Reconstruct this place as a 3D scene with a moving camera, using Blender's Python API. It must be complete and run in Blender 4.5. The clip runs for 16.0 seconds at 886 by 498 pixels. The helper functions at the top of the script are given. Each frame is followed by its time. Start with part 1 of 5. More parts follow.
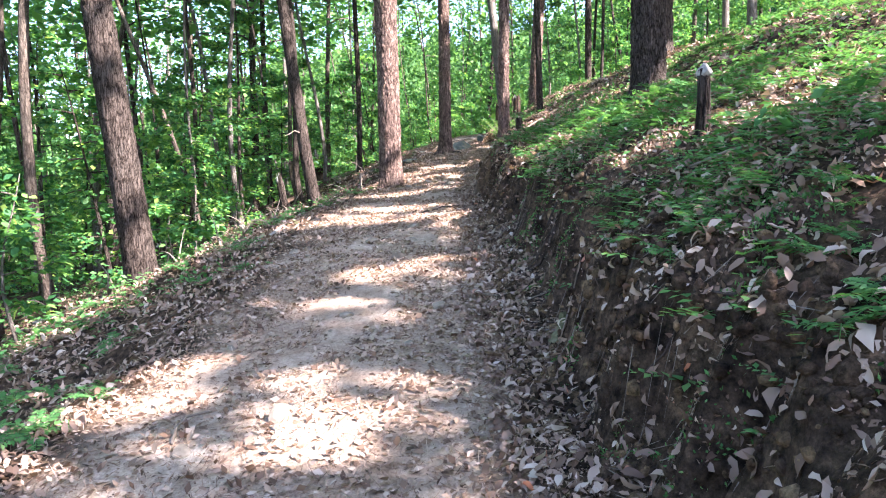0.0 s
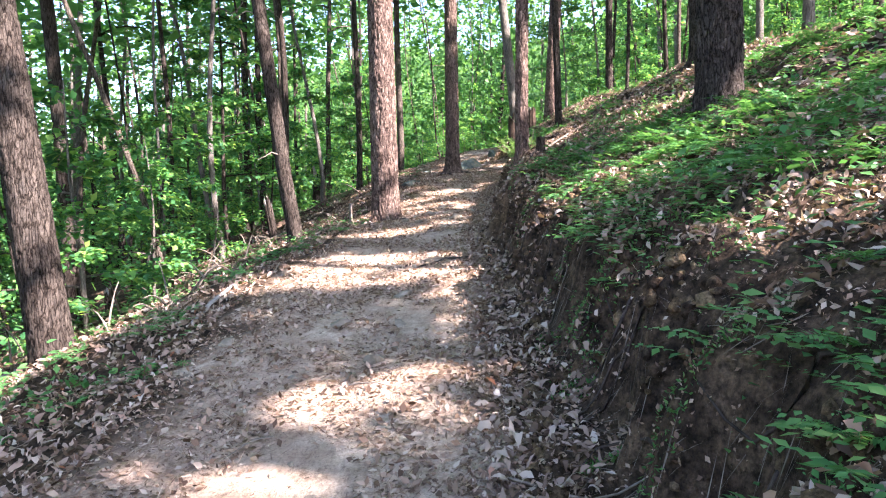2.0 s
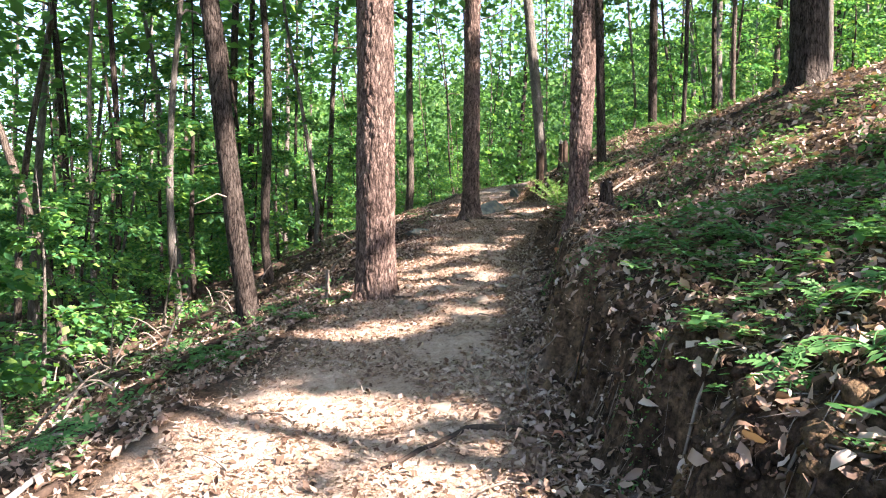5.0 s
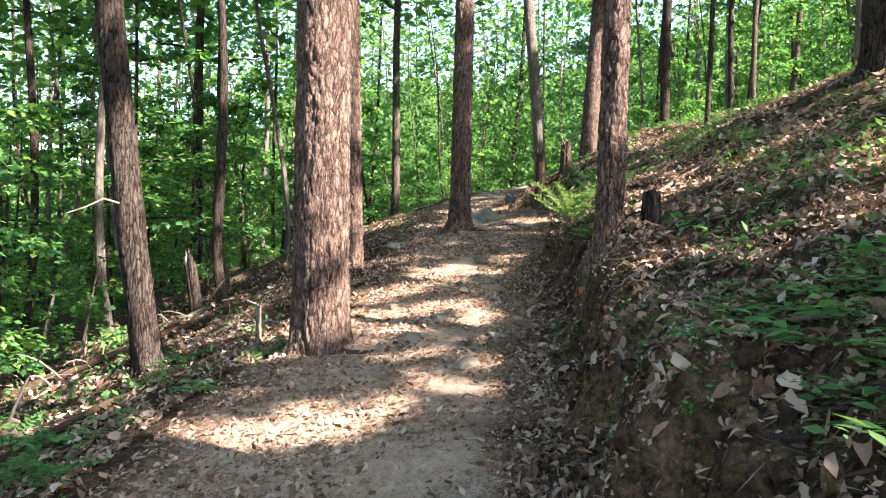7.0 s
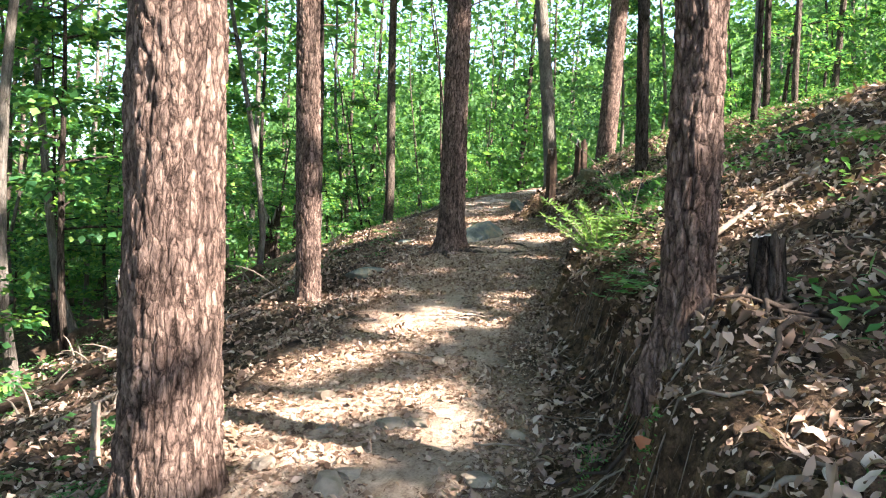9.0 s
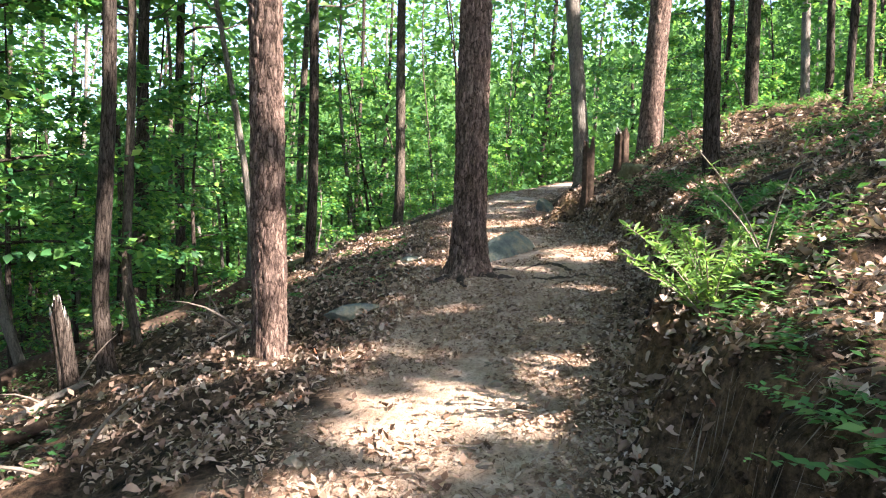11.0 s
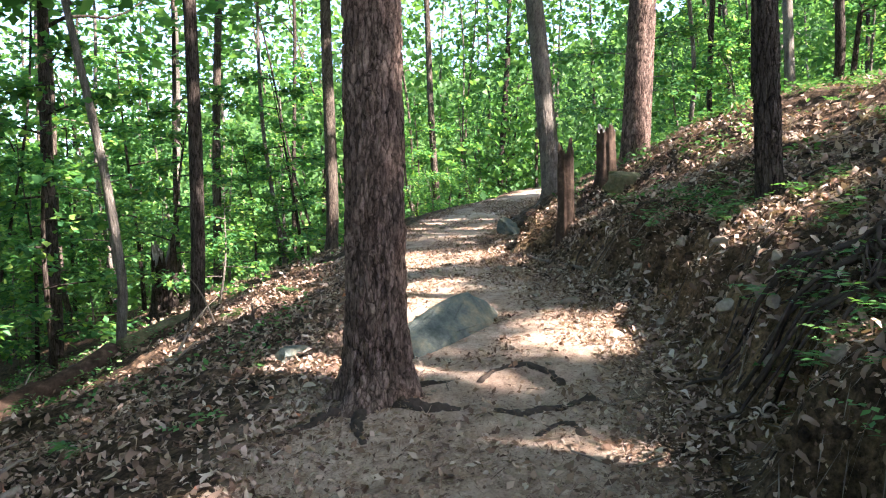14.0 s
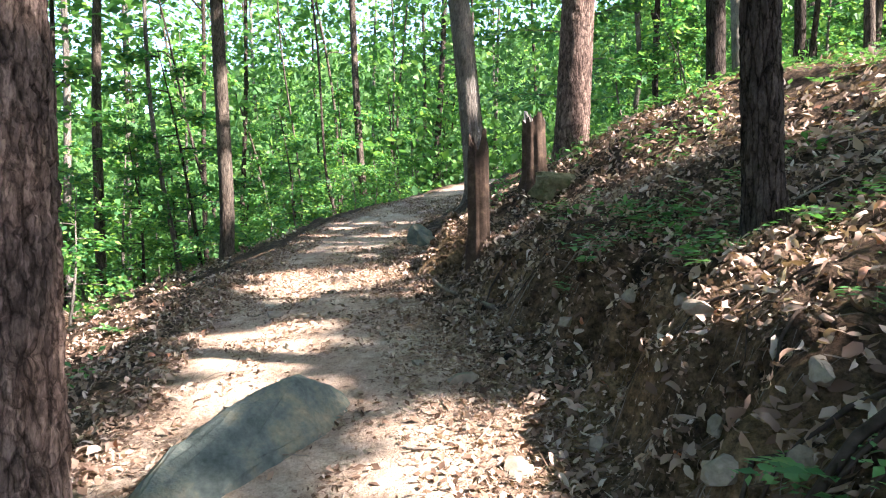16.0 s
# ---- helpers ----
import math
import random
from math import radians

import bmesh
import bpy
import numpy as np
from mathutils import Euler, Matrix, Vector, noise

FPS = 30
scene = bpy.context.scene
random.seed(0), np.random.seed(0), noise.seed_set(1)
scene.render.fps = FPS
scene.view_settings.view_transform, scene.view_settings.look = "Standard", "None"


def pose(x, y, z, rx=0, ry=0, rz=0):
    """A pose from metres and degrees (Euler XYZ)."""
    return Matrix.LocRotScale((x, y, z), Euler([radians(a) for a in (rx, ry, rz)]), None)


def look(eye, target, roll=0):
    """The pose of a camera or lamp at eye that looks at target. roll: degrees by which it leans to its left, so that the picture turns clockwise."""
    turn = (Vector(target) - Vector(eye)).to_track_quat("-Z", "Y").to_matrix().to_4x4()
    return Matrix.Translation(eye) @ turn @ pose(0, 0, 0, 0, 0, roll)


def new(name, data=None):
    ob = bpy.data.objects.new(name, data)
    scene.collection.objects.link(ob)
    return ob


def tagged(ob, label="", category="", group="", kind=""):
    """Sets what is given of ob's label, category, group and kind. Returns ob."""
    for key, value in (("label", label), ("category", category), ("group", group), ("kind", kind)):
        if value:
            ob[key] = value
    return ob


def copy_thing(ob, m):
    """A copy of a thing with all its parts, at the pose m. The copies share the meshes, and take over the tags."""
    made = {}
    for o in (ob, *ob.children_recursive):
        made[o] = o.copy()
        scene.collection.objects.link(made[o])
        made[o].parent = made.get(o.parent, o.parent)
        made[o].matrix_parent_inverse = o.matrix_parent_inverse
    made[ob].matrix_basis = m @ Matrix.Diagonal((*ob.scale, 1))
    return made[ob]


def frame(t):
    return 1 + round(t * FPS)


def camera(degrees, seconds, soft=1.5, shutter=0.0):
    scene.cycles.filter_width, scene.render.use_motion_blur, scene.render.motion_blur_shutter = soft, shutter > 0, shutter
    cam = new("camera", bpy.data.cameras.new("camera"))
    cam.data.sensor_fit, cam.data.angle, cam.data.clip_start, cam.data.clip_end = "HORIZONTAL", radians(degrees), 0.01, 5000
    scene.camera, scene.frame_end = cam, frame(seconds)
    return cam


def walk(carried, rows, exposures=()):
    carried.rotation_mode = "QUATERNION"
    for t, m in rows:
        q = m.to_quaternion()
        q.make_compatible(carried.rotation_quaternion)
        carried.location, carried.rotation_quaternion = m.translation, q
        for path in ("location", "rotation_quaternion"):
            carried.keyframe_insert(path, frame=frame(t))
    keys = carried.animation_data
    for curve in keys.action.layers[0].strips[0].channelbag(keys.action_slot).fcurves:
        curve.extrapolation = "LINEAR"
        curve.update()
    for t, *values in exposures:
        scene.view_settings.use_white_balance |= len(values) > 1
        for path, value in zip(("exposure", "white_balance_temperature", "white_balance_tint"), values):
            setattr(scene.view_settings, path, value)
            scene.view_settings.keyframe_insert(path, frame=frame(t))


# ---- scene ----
cam = camera(64.9, 16.0, soft=1.15)
METRES, EYE, TILT, LEAN, TURN = 18.0, 1.4, -5.0, 1.0, 0.0
ROWS = [
    (0.0, 0.0, 0.0, 0.0, 0.0, 0.0, -0.0),
    (0.5, 0.0026, 0.0302, 0.0083, 0.29, 0.2, -0.17),
    (1.0, 0.0017, 0.0611, 0.0171, 0.69, 0.29, 0.09),
    (1.5, 0.0054, 0.0931, 0.0233, 0.63, 0.53, -0.04),
    (2.0, 0.0039, 0.1237, 0.0307, 0.81, 0.83, 0.04),
    (2.5, -0.0003, 0.1529, 0.0374, 1.66, 1.06, 0.19),
    (3.0, -0.002, 0.1834, 0.0436, 2.07, 1.3, 0.0),
    (3.5, -0.0053, 0.2153, 0.051, 2.63, 1.78, -0.07),
    (4.0, -0.0035, 0.2505, 0.0557, 2.21, 2.23, -0.65),
    (4.5, -0.0024, 0.2844, 0.0636, 1.95, 2.79, -0.99),
    (5.0, -0.0023, 0.3144, 0.0698, 1.65, 3.38, -1.47),
    (7.5, 0.0048, 0.4672, 0.0965, 0.85, 3.62, -2.33),
    (8.0, 0.01, 0.4994, 0.104, 1.0, 3.45, -2.68),
    (8.5, 0.0105, 0.5314, 0.112, 1.4, 3.55, -2.8),
    (9.0, 0.0134, 0.5614, 0.1187, 1.48, 3.4, -3.02),
    (11.5, 0.0098, 0.7131, 0.1518, 3.3, 2.51, -2.43),
    (12.0, 0.0137, 0.7442, 0.1606, 3.18, 2.39, -1.67),
    (12.5, 0.0149, 0.7736, 0.1659, 2.95, 2.95, -1.15),
    (13.0, 0.0198, 0.8028, 0.1714, 2.36, 3.11, -0.94),
    (13.5, 0.0235, 0.8314, 0.1779, 1.21, 3.06, -0.58),
    (14.0, 0.0244, 0.8586, 0.1829, 0.01, 3.07, -0.17),
    (14.5, 0.0313, 0.8881, 0.1889, -1.61, 2.95, 0.0),
    (15.0, 0.0371, 0.9163, 0.1957, -2.69, 2.79, 0.24),
    (15.5, 0.0468, 0.9418, 0.1994, -3.62, 2.5, 0.28),
    (16.0, 0.0605, 0.9679, 0.2072, -4.32, 2.18, 0.29),
]
walk(cam, [(t, pose(0, 0, EYE, TILT, LEAN, TURN) @ pose(METRES * x, METRES * y, METRES * z, 90 + pitch, roll, yaw)) for t, x, y, z, yaw, pitch, roll in ROWS],
     [(0, 3.15, 5800, 25), (2.5, 3.05, 5900, 25), (5, 2.82, 6200, 23), (7.5, 2.82, 6400, 18), (9, 2.95, 6250, 17), (11.5, 2.95, 6200, 20), (12.5, 2.98, 6150, 21), (14.5, 3.0, 6100, 22), (16, 2.97, 6000, 20)])


# ---- sun, sky and exposure ----
SUN_DIR = Vector((0.80, -0.42, 0.78)).normalized()      # towards the sun
sun_data = bpy.data.lights.new("sun", "SUN")
sun_data.energy, sun_data.angle, sun_data.color = 5.0, radians(0.53), (1.0, 0.91, 0.78)
sun = new("sun", sun_data)
sun.matrix_world = look((20, -10, 40), Vector((20, -10, 40)) - SUN_DIR)
world = bpy.data.worlds.new("world")
scene.world = world
world.use_nodes = True
sky = world.node_tree.nodes.new("ShaderNodeTexSky")
sky.sky_type, sky.sun_disc = "NISHITA", False
sky.sun_elevation = math.asin(SUN_DIR.z)
sky.sun_rotation = math.atan2(SUN_DIR.x, SUN_DIR.y)
back = world.node_tree.nodes["Background"]
back.inputs["Strength"].default_value = 0.098
world.node_tree.links.new(sky.outputs[0], back.inputs[0])


# ---- numeric noise ----
def lattice(ix, iy, seed):
    n = (ix.astype(np.int64) * 374761393 + iy.astype(np.int64) * 668265263 + seed * 144665) & 0xFFFFFFFF
    n = ((n ^ (n >> 13)) * 1274126177) & 0xFFFFFFFF
    return ((n ^ (n >> 16)) & 0xFFFFFF) / float(0xFFFFFF)


def vnoise(x, y, seed=0):
    """Smooth value noise, 0 to 1."""
    ix, iy = np.floor(x), np.floor(y)
    fx, fy = x - ix, y - iy
    fx, fy = fx * fx * (3 - 2 * fx), fy * fy * (3 - 2 * fy)
    a, b = lattice(ix, iy, seed), lattice(ix + 1, iy, seed)
    c, d = lattice(ix, iy + 1, seed), lattice(ix + 1, iy + 1, seed)
    return (a * (1 - fx) + b * fx) * (1 - fy) + (c * (1 - fx) + d * fx) * fy


def cells(x, y, seed=0, wrap=0):
    """Cell noise: distance to the nearest edge between cells, and each cell's own number."""
    ix, iy = np.floor(x), np.floor(y)
    f1, f2, own = np.full(x.shape, 9.0), np.full(x.shape, 9.0), np.zeros(x.shape)
    for dx in (-1, 0, 1):
        for dy in (-1, 0, 1):
            cx, cy = ix + dx, iy + dy
            hx = np.mod(cx, wrap) if wrap else cx
            px, py = cx + lattice(hx, cy, seed), cy + lattice(hx, cy, seed + 7)
            d = np.hypot(px - x, py - y)
            near = d < f1
            f2 = np.where(near, f1, np.minimum(f2, d))
            own = np.where(near, lattice(hx, cy, seed + 13), own)
            f1 = np.where(near, d, f1)
    return f2 - f1, own


# ---- the lie of the land ----
# along the trail (y): its height, the foot of the bank, the outer edge, the cut bank's height and width, the slope above and below
LAND_Y = [-60, -6, 0, 4.5, 7, 9.6, 12.5, 15, 17.5, 19.3, 21, 23, 25.5, 29, 33, 40, 60, 120]
TRAIL_Z = [-6, -0.75, 0.0, 0.55, 0.90, 1.17, 1.47, 1.77, 2.14, 2.45, 2.66, 2.78, 2.90, 3.40, 3.95, 4.8, 6.5, 8]
FOOT_X = [0.4, 0.5, 0.48, 0.38, 0.42, 0.42, 0.55, 0.80, 1.15, 1.72, 1.80, 1.50, 1.20, 1.6, 3.0, 7.0, 16, 40]
EDGE_X = [-1.8, -1.8, -1.8, -1.75, -1.65, -1.55, -1.35, -0.9, -0.65, -0.45, -0.30, -0.50, -0.80, -0.3, 0.9, 4.2, 12.5, 36]
BANK_H = [0.5, 0.70, 0.70, 0.72, 0.66, 0.66, 0.46, 0.50, 0.50, 0.44, 0.45, 0.50, 0.42, 0.30, 0.3, 0.3, 0.3, 0.3]
BANK_W = [0.8, 0.8, 0.72, 0.62, 0.72, 0.70, 0.55, 0.6, 0.6, 0.75, 0.9, 0.9, 0.8, 0.8, 0.8, 0.8, 0.8, 0.8]
UP_SLOPE = [0.38, 0.38, 0.38, 0.38, 0.40, 0.45, 0.43, 0.50, 0.52, 0.50, 0.50, 0.50, 0.52, 0.45, 0.4, 0.35, 0.35, 0.35]
DOWN_SLOPE = [0.38, 0.38, 0.38, 0.38, 0.38, 0.40, 0.41, 0.41, 0.42, 0.44, 0.44, 0.42, 0.42, 0.42, 0.38, 0.35, 0.3, 0.3]


CREST = [3.2] * 9 + [3.1, 2.9, 2.6, 2.4, 2.4, 2.6, 3.2, 3.2, 3.2]      # how far above the bank the slope begins to ease


def smooth(a):
    a = np.clip(a, 0, 1)
    return a * a * (3 - 2 * a)


def along(y, table):
    """The table's value at y, gently rounded at its corners."""
    return sum(np.interp(y + k, LAND_Y, table) for k in (-0.8, -0.4, 0.0, 0.4, 0.8)) / 5


def land(x, y, fine=True):
    x, y = np.asarray(x, float), np.asarray(y, float)
    z, foot, edge = along(y, TRAIL_Z), along(y, FOOT_X), along(y, EDGE_X)
    wob = (vnoise(y * 0.9, y * 0 + 3, 5) - 0.5) * 0.28 + (vnoise(y * 2.7, y * 0, 6) - 0.5) * 0.12
    s = x - foot - wob
    off_line = (vnoise(x * 0.8, y * 3.1, 8) - 0.5) * 0.5 + (vnoise(x * 4.0, y * 6.5, 9) - 0.5) * 0.35 if fine else 0.0
    d = edge + wob * 1.3 - x
    bh, bw = along(y, BANK_H), along(y, BANK_W)
    up = np.maximum(s - bw * 0.55, 0)
    crest = np.maximum(up - along(y, CREST), 0)
    face = s / bw + off_line * smooth((s + 0.1) / 0.2) * smooth((bw + 0.1 - s) / 0.3)
    z = z + bh * (0.28 * np.clip(face, 0, 1) + 0.72 * smooth((face - 0.32) / 0.42)) + along(y, UP_SLOPE) * (up - 0.8 * crest * crest / (crest + 1.6))
    down = np.maximum(d, 0)
    soft = down * down / (down + 0.5)
    z = z - along(y, DOWN_SLOPE) * 45 * (1 - np.exp(-soft / 45))
    z = z - 0.075 * np.clip(-s, 0, 2.2) + 0.02
    z = z + 0.26 * np.exp(-((x - 1.2) / 0.28) ** 2 - ((y - 12.98) / 0.38) ** 2)      # the root plate of the slim pine
    off = np.maximum(smooth(s / 0.6), smooth(d / 1.0))
    z = z + (vnoise(x * 0.45, y * 0.45, 1) - 0.5) * 0.22 * off
    if fine:
        z = z + (vnoise(x * 1.7, y * 1.7, 2) - 0.5) * (0.03 + 0.13 * off)
        z = z + (vnoise(x * 5, y * 5, 3) - 0.5) * (0.018 + 0.07 * off * (1 + smooth(1.5 - abs(s - 0.4) * 2)))
        z = z + (vnoise(x * 13, y * 13, 4) - 0.5) * (0.014 + 0.05 * off)
    return z


def ground_at(x, y):
    return float(land(np.array([x]), np.array([y]))[0])


# ---- materials ----
def material(name, rough=0.85):
    m = bpy.data.materials.new(name)
    m.use_nodes = True
    b = m.node_tree.nodes["Principled BSDF"]
    b.inputs["Roughness"].default_value = rough
    b.inputs["Specular IOR Level"].default_value = 0.1
    return m, m.node_tree.nodes, m.node_tree.links, b


def ramp(nodes, links, source, stops):
    r = nodes.new("ShaderNodeValToRGB")
    while len(r.color_ramp.elements) < len(stops):
        r.color_ramp.elements.new(0.5)
    for e, (p, c) in zip(r.color_ramp.elements, stops):
        e.position, e.color = p, (*c, 1)
    links.new(source, r.inputs[0])
    return r.outputs[0]


def noise_of(nodes, links, coord, scale, detail=4, rough=0.6, stretch=None):
    n = nodes.new("ShaderNodeTexNoise")
    n.inputs["Scale"].default_value, n.inputs["Detail"].default_value, n.inputs["Roughness"].default_value = scale, detail, rough
    if stretch:
        mp = nodes.new("ShaderNodeMapping")
        mp.inputs["Scale"].default_value = stretch
        links.new(coord, mp.inputs[0])
        coord = mp.outputs[0]
    links.new(coord, n.inputs["Vector"])
    return n.outputs[0]


def mix_of(nodes, links, factor, a, b, mode="MIX"):
    m = nodes.new("ShaderNodeMix")
    m.data_type, m.blend_type = "RGBA", mode
    for socket, value in ((m.inputs[0], factor), (m.inputs[6], a), (m.inputs[7], b)):
        if isinstance(value, (int, float)):
            socket.default_value = value
        elif isinstance(value, tuple):
            socket.default_value = (*value, 1)
        else:
            links.new(value, socket)
    return m.outputs[2]


def bump_of(nodes, links, b, height, strength, distance):
    u = nodes.new("ShaderNodeBump")
    u.inputs["Strength"].default_value, u.inputs["Distance"].default_value = strength, distance
    links.new(height, u.inputs["Height"])
    links.new(u.outputs[0], b.inputs["Normal"])


def ground_material():
    m, n, l, b = material("trail_earth_and_forest_soil", 0.92)
    co = n.new("ShaderNodeTexCoord").outputs["Object"]
    at, ca = n.new("ShaderNodeAttribute"), n.new("ShaderNodeAttribute")
    at.attribute_name, ca.attribute_name = "trodden", "clay"
    big = noise_of(n, l, co, 0.9, 5)
    mid = noise_of(n, l, co, 6, 6, 0.7)
    chip = noise_of(n, l, co, 22, 6, 0.75, (1, 0.6, 1))
    grit = noise_of(n, l, co, 75, 4, 0.7)
    dirt = ramp(n, l, big, [(0.3, (0.42, 0.315, 0.245)), (0.5, (0.54, 0.435, 0.345)), (0.7, (0.63, 0.54, 0.44))])
    dirt = mix_of(n, l, ramp(n, l, mid, [(0.36, (0, 0, 0)), (0.64, (0.85, 0.85, 0.85))]), dirt, (0.33, 0.23, 0.165))
    dirt = mix_of(n, l, 0.75, dirt, ramp(n, l, chip, [(0.34, (0.5, 0.44, 0.4)), (0.46, (0.95, 0.93, 0.9)), (0.7, (1.3, 1.26, 1.2))]), "MULTIPLY")
    dirt = mix_of(n, l, 0.6, dirt, ramp(n, l, grit, [(0.3, (0.3, 0.26, 0.23)), (0.5, (0.95, 0.93, 0.9)), (0.75, (1.2, 1.16, 1.1))]), "MULTIPLY")
    soil = ramp(n, l, mid, [(0.34, (0.014, 0.0095, 0.007)), (0.5, (0.07, 0.047, 0.031)), (0.68, (0.17, 0.115, 0.073))])
    clay = noise_of(n, l, co, 4.2, 6, 0.7)
    tan = ramp(n, l, clay, [(0.36, (0.07, 0.044, 0.025)), (0.52, (0.20, 0.135, 0.075)), (0.68, (0.33, 0.235, 0.135))])
    soil = mix_of(n, l, ca.outputs["Fac"], soil, tan)
    clod = noise_of(n, l, co, 26, 6, 0.75)
    soil = mix_of(n, l, 0.85, soil, ramp(n, l, clod, [(0.36, (0.10, 0.09, 0.08)), (0.5, (0.8, 0.78, 0.75)), (0.66, (1.6, 1.5, 1.4))]), "MULTIPLY")
    col = mix_of(n, l, at.outputs["Fac"], soil, dirt)
    l.new(col, b.inputs["Base Color"])
    bump_of(n, l, b, mix_of(n, l, 0.35, mix_of(n, l, 0.5, clod, chip), grit), 1.0, 0.05)
    return m


def bark_material(name, dark, light, patch, scale=9, plates=20.0, tall=0.42, furrow=1.0, flaky=0.6):
    """Bark in overlapping flakes of two sizes, drawn out along the stem, with ragged furrows between them."""
    m, n, l, b = material(name, 0.9)
    co = n.new("ShaderNodeTexCoord").outputs["Object"]
    at = n.new("ShaderNodeAttribute")
    at.attribute_name = "plate"
    grain = noise_of(n, l, co, scale * 2.2, 7, 0.75, (1, 1, 0.3))
    fine = noise_of(n, l, co, 95, 5, 0.7, (1, 1, 0.4))
    big = noise_of(n, l, co, 1.3, 3)
    warp = n.new("ShaderNodeTexNoise")
    warp.inputs["Scale"].default_value, warp.inputs["Detail"].default_value, warp.inputs["Roughness"].default_value = 17, 6, 0.7
    l.new(co, warp.inputs["Vector"])
    bent = n.new("ShaderNodeVectorMath")
    bent.operation = "MULTIPLY_ADD"
    bent.inputs[1].default_value = (0.022, 0.022, 0.085)
    l.new(warp.outputs["Color"], bent.inputs[0])
    l.new(co, bent.inputs[2])
    mp = n.new("ShaderNodeMapping")
    mp.inputs["Scale"].default_value = (1, 1, tall)
    l.new(bent.outputs[0], mp.inputs[0])
    steps, cuts = [], []
    for size in (1.0, 2.3):
        cut, flake = n.new("ShaderNodeTexVoronoi"), n.new("ShaderNodeTexVoronoi")
        cut.feature = "DISTANCE_TO_EDGE"
        for v in (cut, flake):
            v.inputs["Scale"].default_value = plates * size
            l.new(mp.outputs[0], v.inputs["Vector"])
        sep = n.new("ShaderNodeSeparateColor")
        l.new(flake.outputs["Color"], sep.inputs[0])
        steps.append(sep.outputs[0])
        cuts.append(cut.outputs["Distance"])
    col = ramp(n, l, grain, [(0.3, dark), (0.66, light)])
    col = mix_of(n, l, ramp(n, l, big, [(0.45, (0, 0, 0)), (0.7, (0.6, 0.6, 0.6))]), col, patch)
    step = mix_of(n, l, 0.45, steps[0], steps[1])
    col = mix_of(n, l, flaky, col, ramp(n, l, step, [(0.15, (0.45, 0.42, 0.41)), (0.85, (1.45, 1.4, 1.36))]), "MULTIPLY")
    ragged = mix_of(n, l, 0.42, cuts[0], mix_of(n, l, 1.0, grain, (0.4, 0.4, 0.4), "MULTIPLY"))
    gap = ramp(n, l, ragged, [(0.08, (0.16, 0.14, 0.13)), (0.12, (0.62, 0.58, 0.56)), (0.18, (1, 1, 1))])
    chink = ramp(n, l, cuts[1], [(0.0, (0.3, 0.28, 0.27)), (0.07, (1, 1, 1))])
    gap = mix_of(n, l, 0.45, gap, chink, "MULTIPLY")
    col = mix_of(n, l, furrow, col, gap, "MULTIPLY")
    col = mix_of(n, l, 0.5, col, ramp(n, l, at.outputs["Fac"], [(0.0, (0.2, 0.18, 0.17)), (0.4, (0.9, 0.89, 0.88)), (1.0, (1.25, 1.2, 1.16))]), "MULTIPLY")
    l.new(mix_of(n, l, 0.55, col, ramp(n, l, fine, [(0.3, (0.3, 0.28, 0.26)), (0.65, (1.3, 1.3, 1.3))]), "MULTIPLY"), b.inputs["Base Color"])
    relief = mix_of(n, l, 0.4, mix_of(n, l, 0.5, gap, step), mix_of(n, l, 0.5, grain, fine))
    bump_of(n, l, b, relief, 1.0, 0.035)
    return m


def leaf_material(name, stops, glow=0.46, rough=0.5):
    """Thin leaves: part of the light goes through them."""
    m, n, l, b = material(name, rough)
    isl = n.new("ShaderNodeNewGeometry").outputs["Random Per Island"]
    col = ramp(n, l, isl, stops)
    l.new(col, b.inputs["Base Color"])
    b.inputs["Specular IOR Level"].default_value = 0.2
    tr = n.new("ShaderNodeBsdfTranslucent")
    bright = mix_of(n, l, 1.0, col, (1.6, 1.6, 0.9), "MULTIPLY")
    l.new(bright, tr.inputs[0])
    mx = n.new("ShaderNodeMixShader")
    mx.inputs[0].default_value = glow
    l.new(b.outputs[0], mx.inputs[1])
    l.new(tr.outputs[0], mx.inputs[2])
    l.new(mx.outputs[0], n["Material Output"].inputs[0])
    return m


def mottled_material(name, stops, scale=6, rough=0.9, bump=0.5, fine_scale=50):
    m, n, l, b = material(name, rough)
    co = n.new("ShaderNodeTexCoord").outputs["Object"]
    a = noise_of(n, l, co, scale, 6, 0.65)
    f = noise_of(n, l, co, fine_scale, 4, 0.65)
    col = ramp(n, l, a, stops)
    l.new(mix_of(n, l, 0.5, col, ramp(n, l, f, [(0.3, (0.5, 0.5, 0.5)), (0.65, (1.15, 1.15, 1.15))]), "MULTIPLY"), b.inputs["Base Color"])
    bump_of(n, l, b, mix_of(n, l, 0.5, a, f), bump, 0.02)
    return m


EARTH = ground_material()
PINE_BARK = bark_material("pine_bark", (0.055, 0.037, 0.03), (0.26, 0.19, 0.156), (0.29, 0.22, 0.18), 9, 33.0, 0.25, 0.75, 0.85)
DARK_BARK = bark_material("dark_furrowed_bark", (0.028, 0.022, 0.019), (0.10, 0.082, 0.067), (0.12, 0.105, 0.088), 9, 34.0, 0.14)
GREY_BARK = bark_material("grey_smooth_bark", (0.09, 0.08, 0.068), (0.22, 0.197, 0.168), (0.27, 0.25, 0.215), 5, 30.0, 0.15, 0.35, 0.3)
WOOD_BARK = bark_material("woodland_bark", (0.05, 0.04, 0.033), (0.16, 0.132, 0.105), (0.21, 0.185, 0.15), 9, 30.0, 0.2, 0.7)
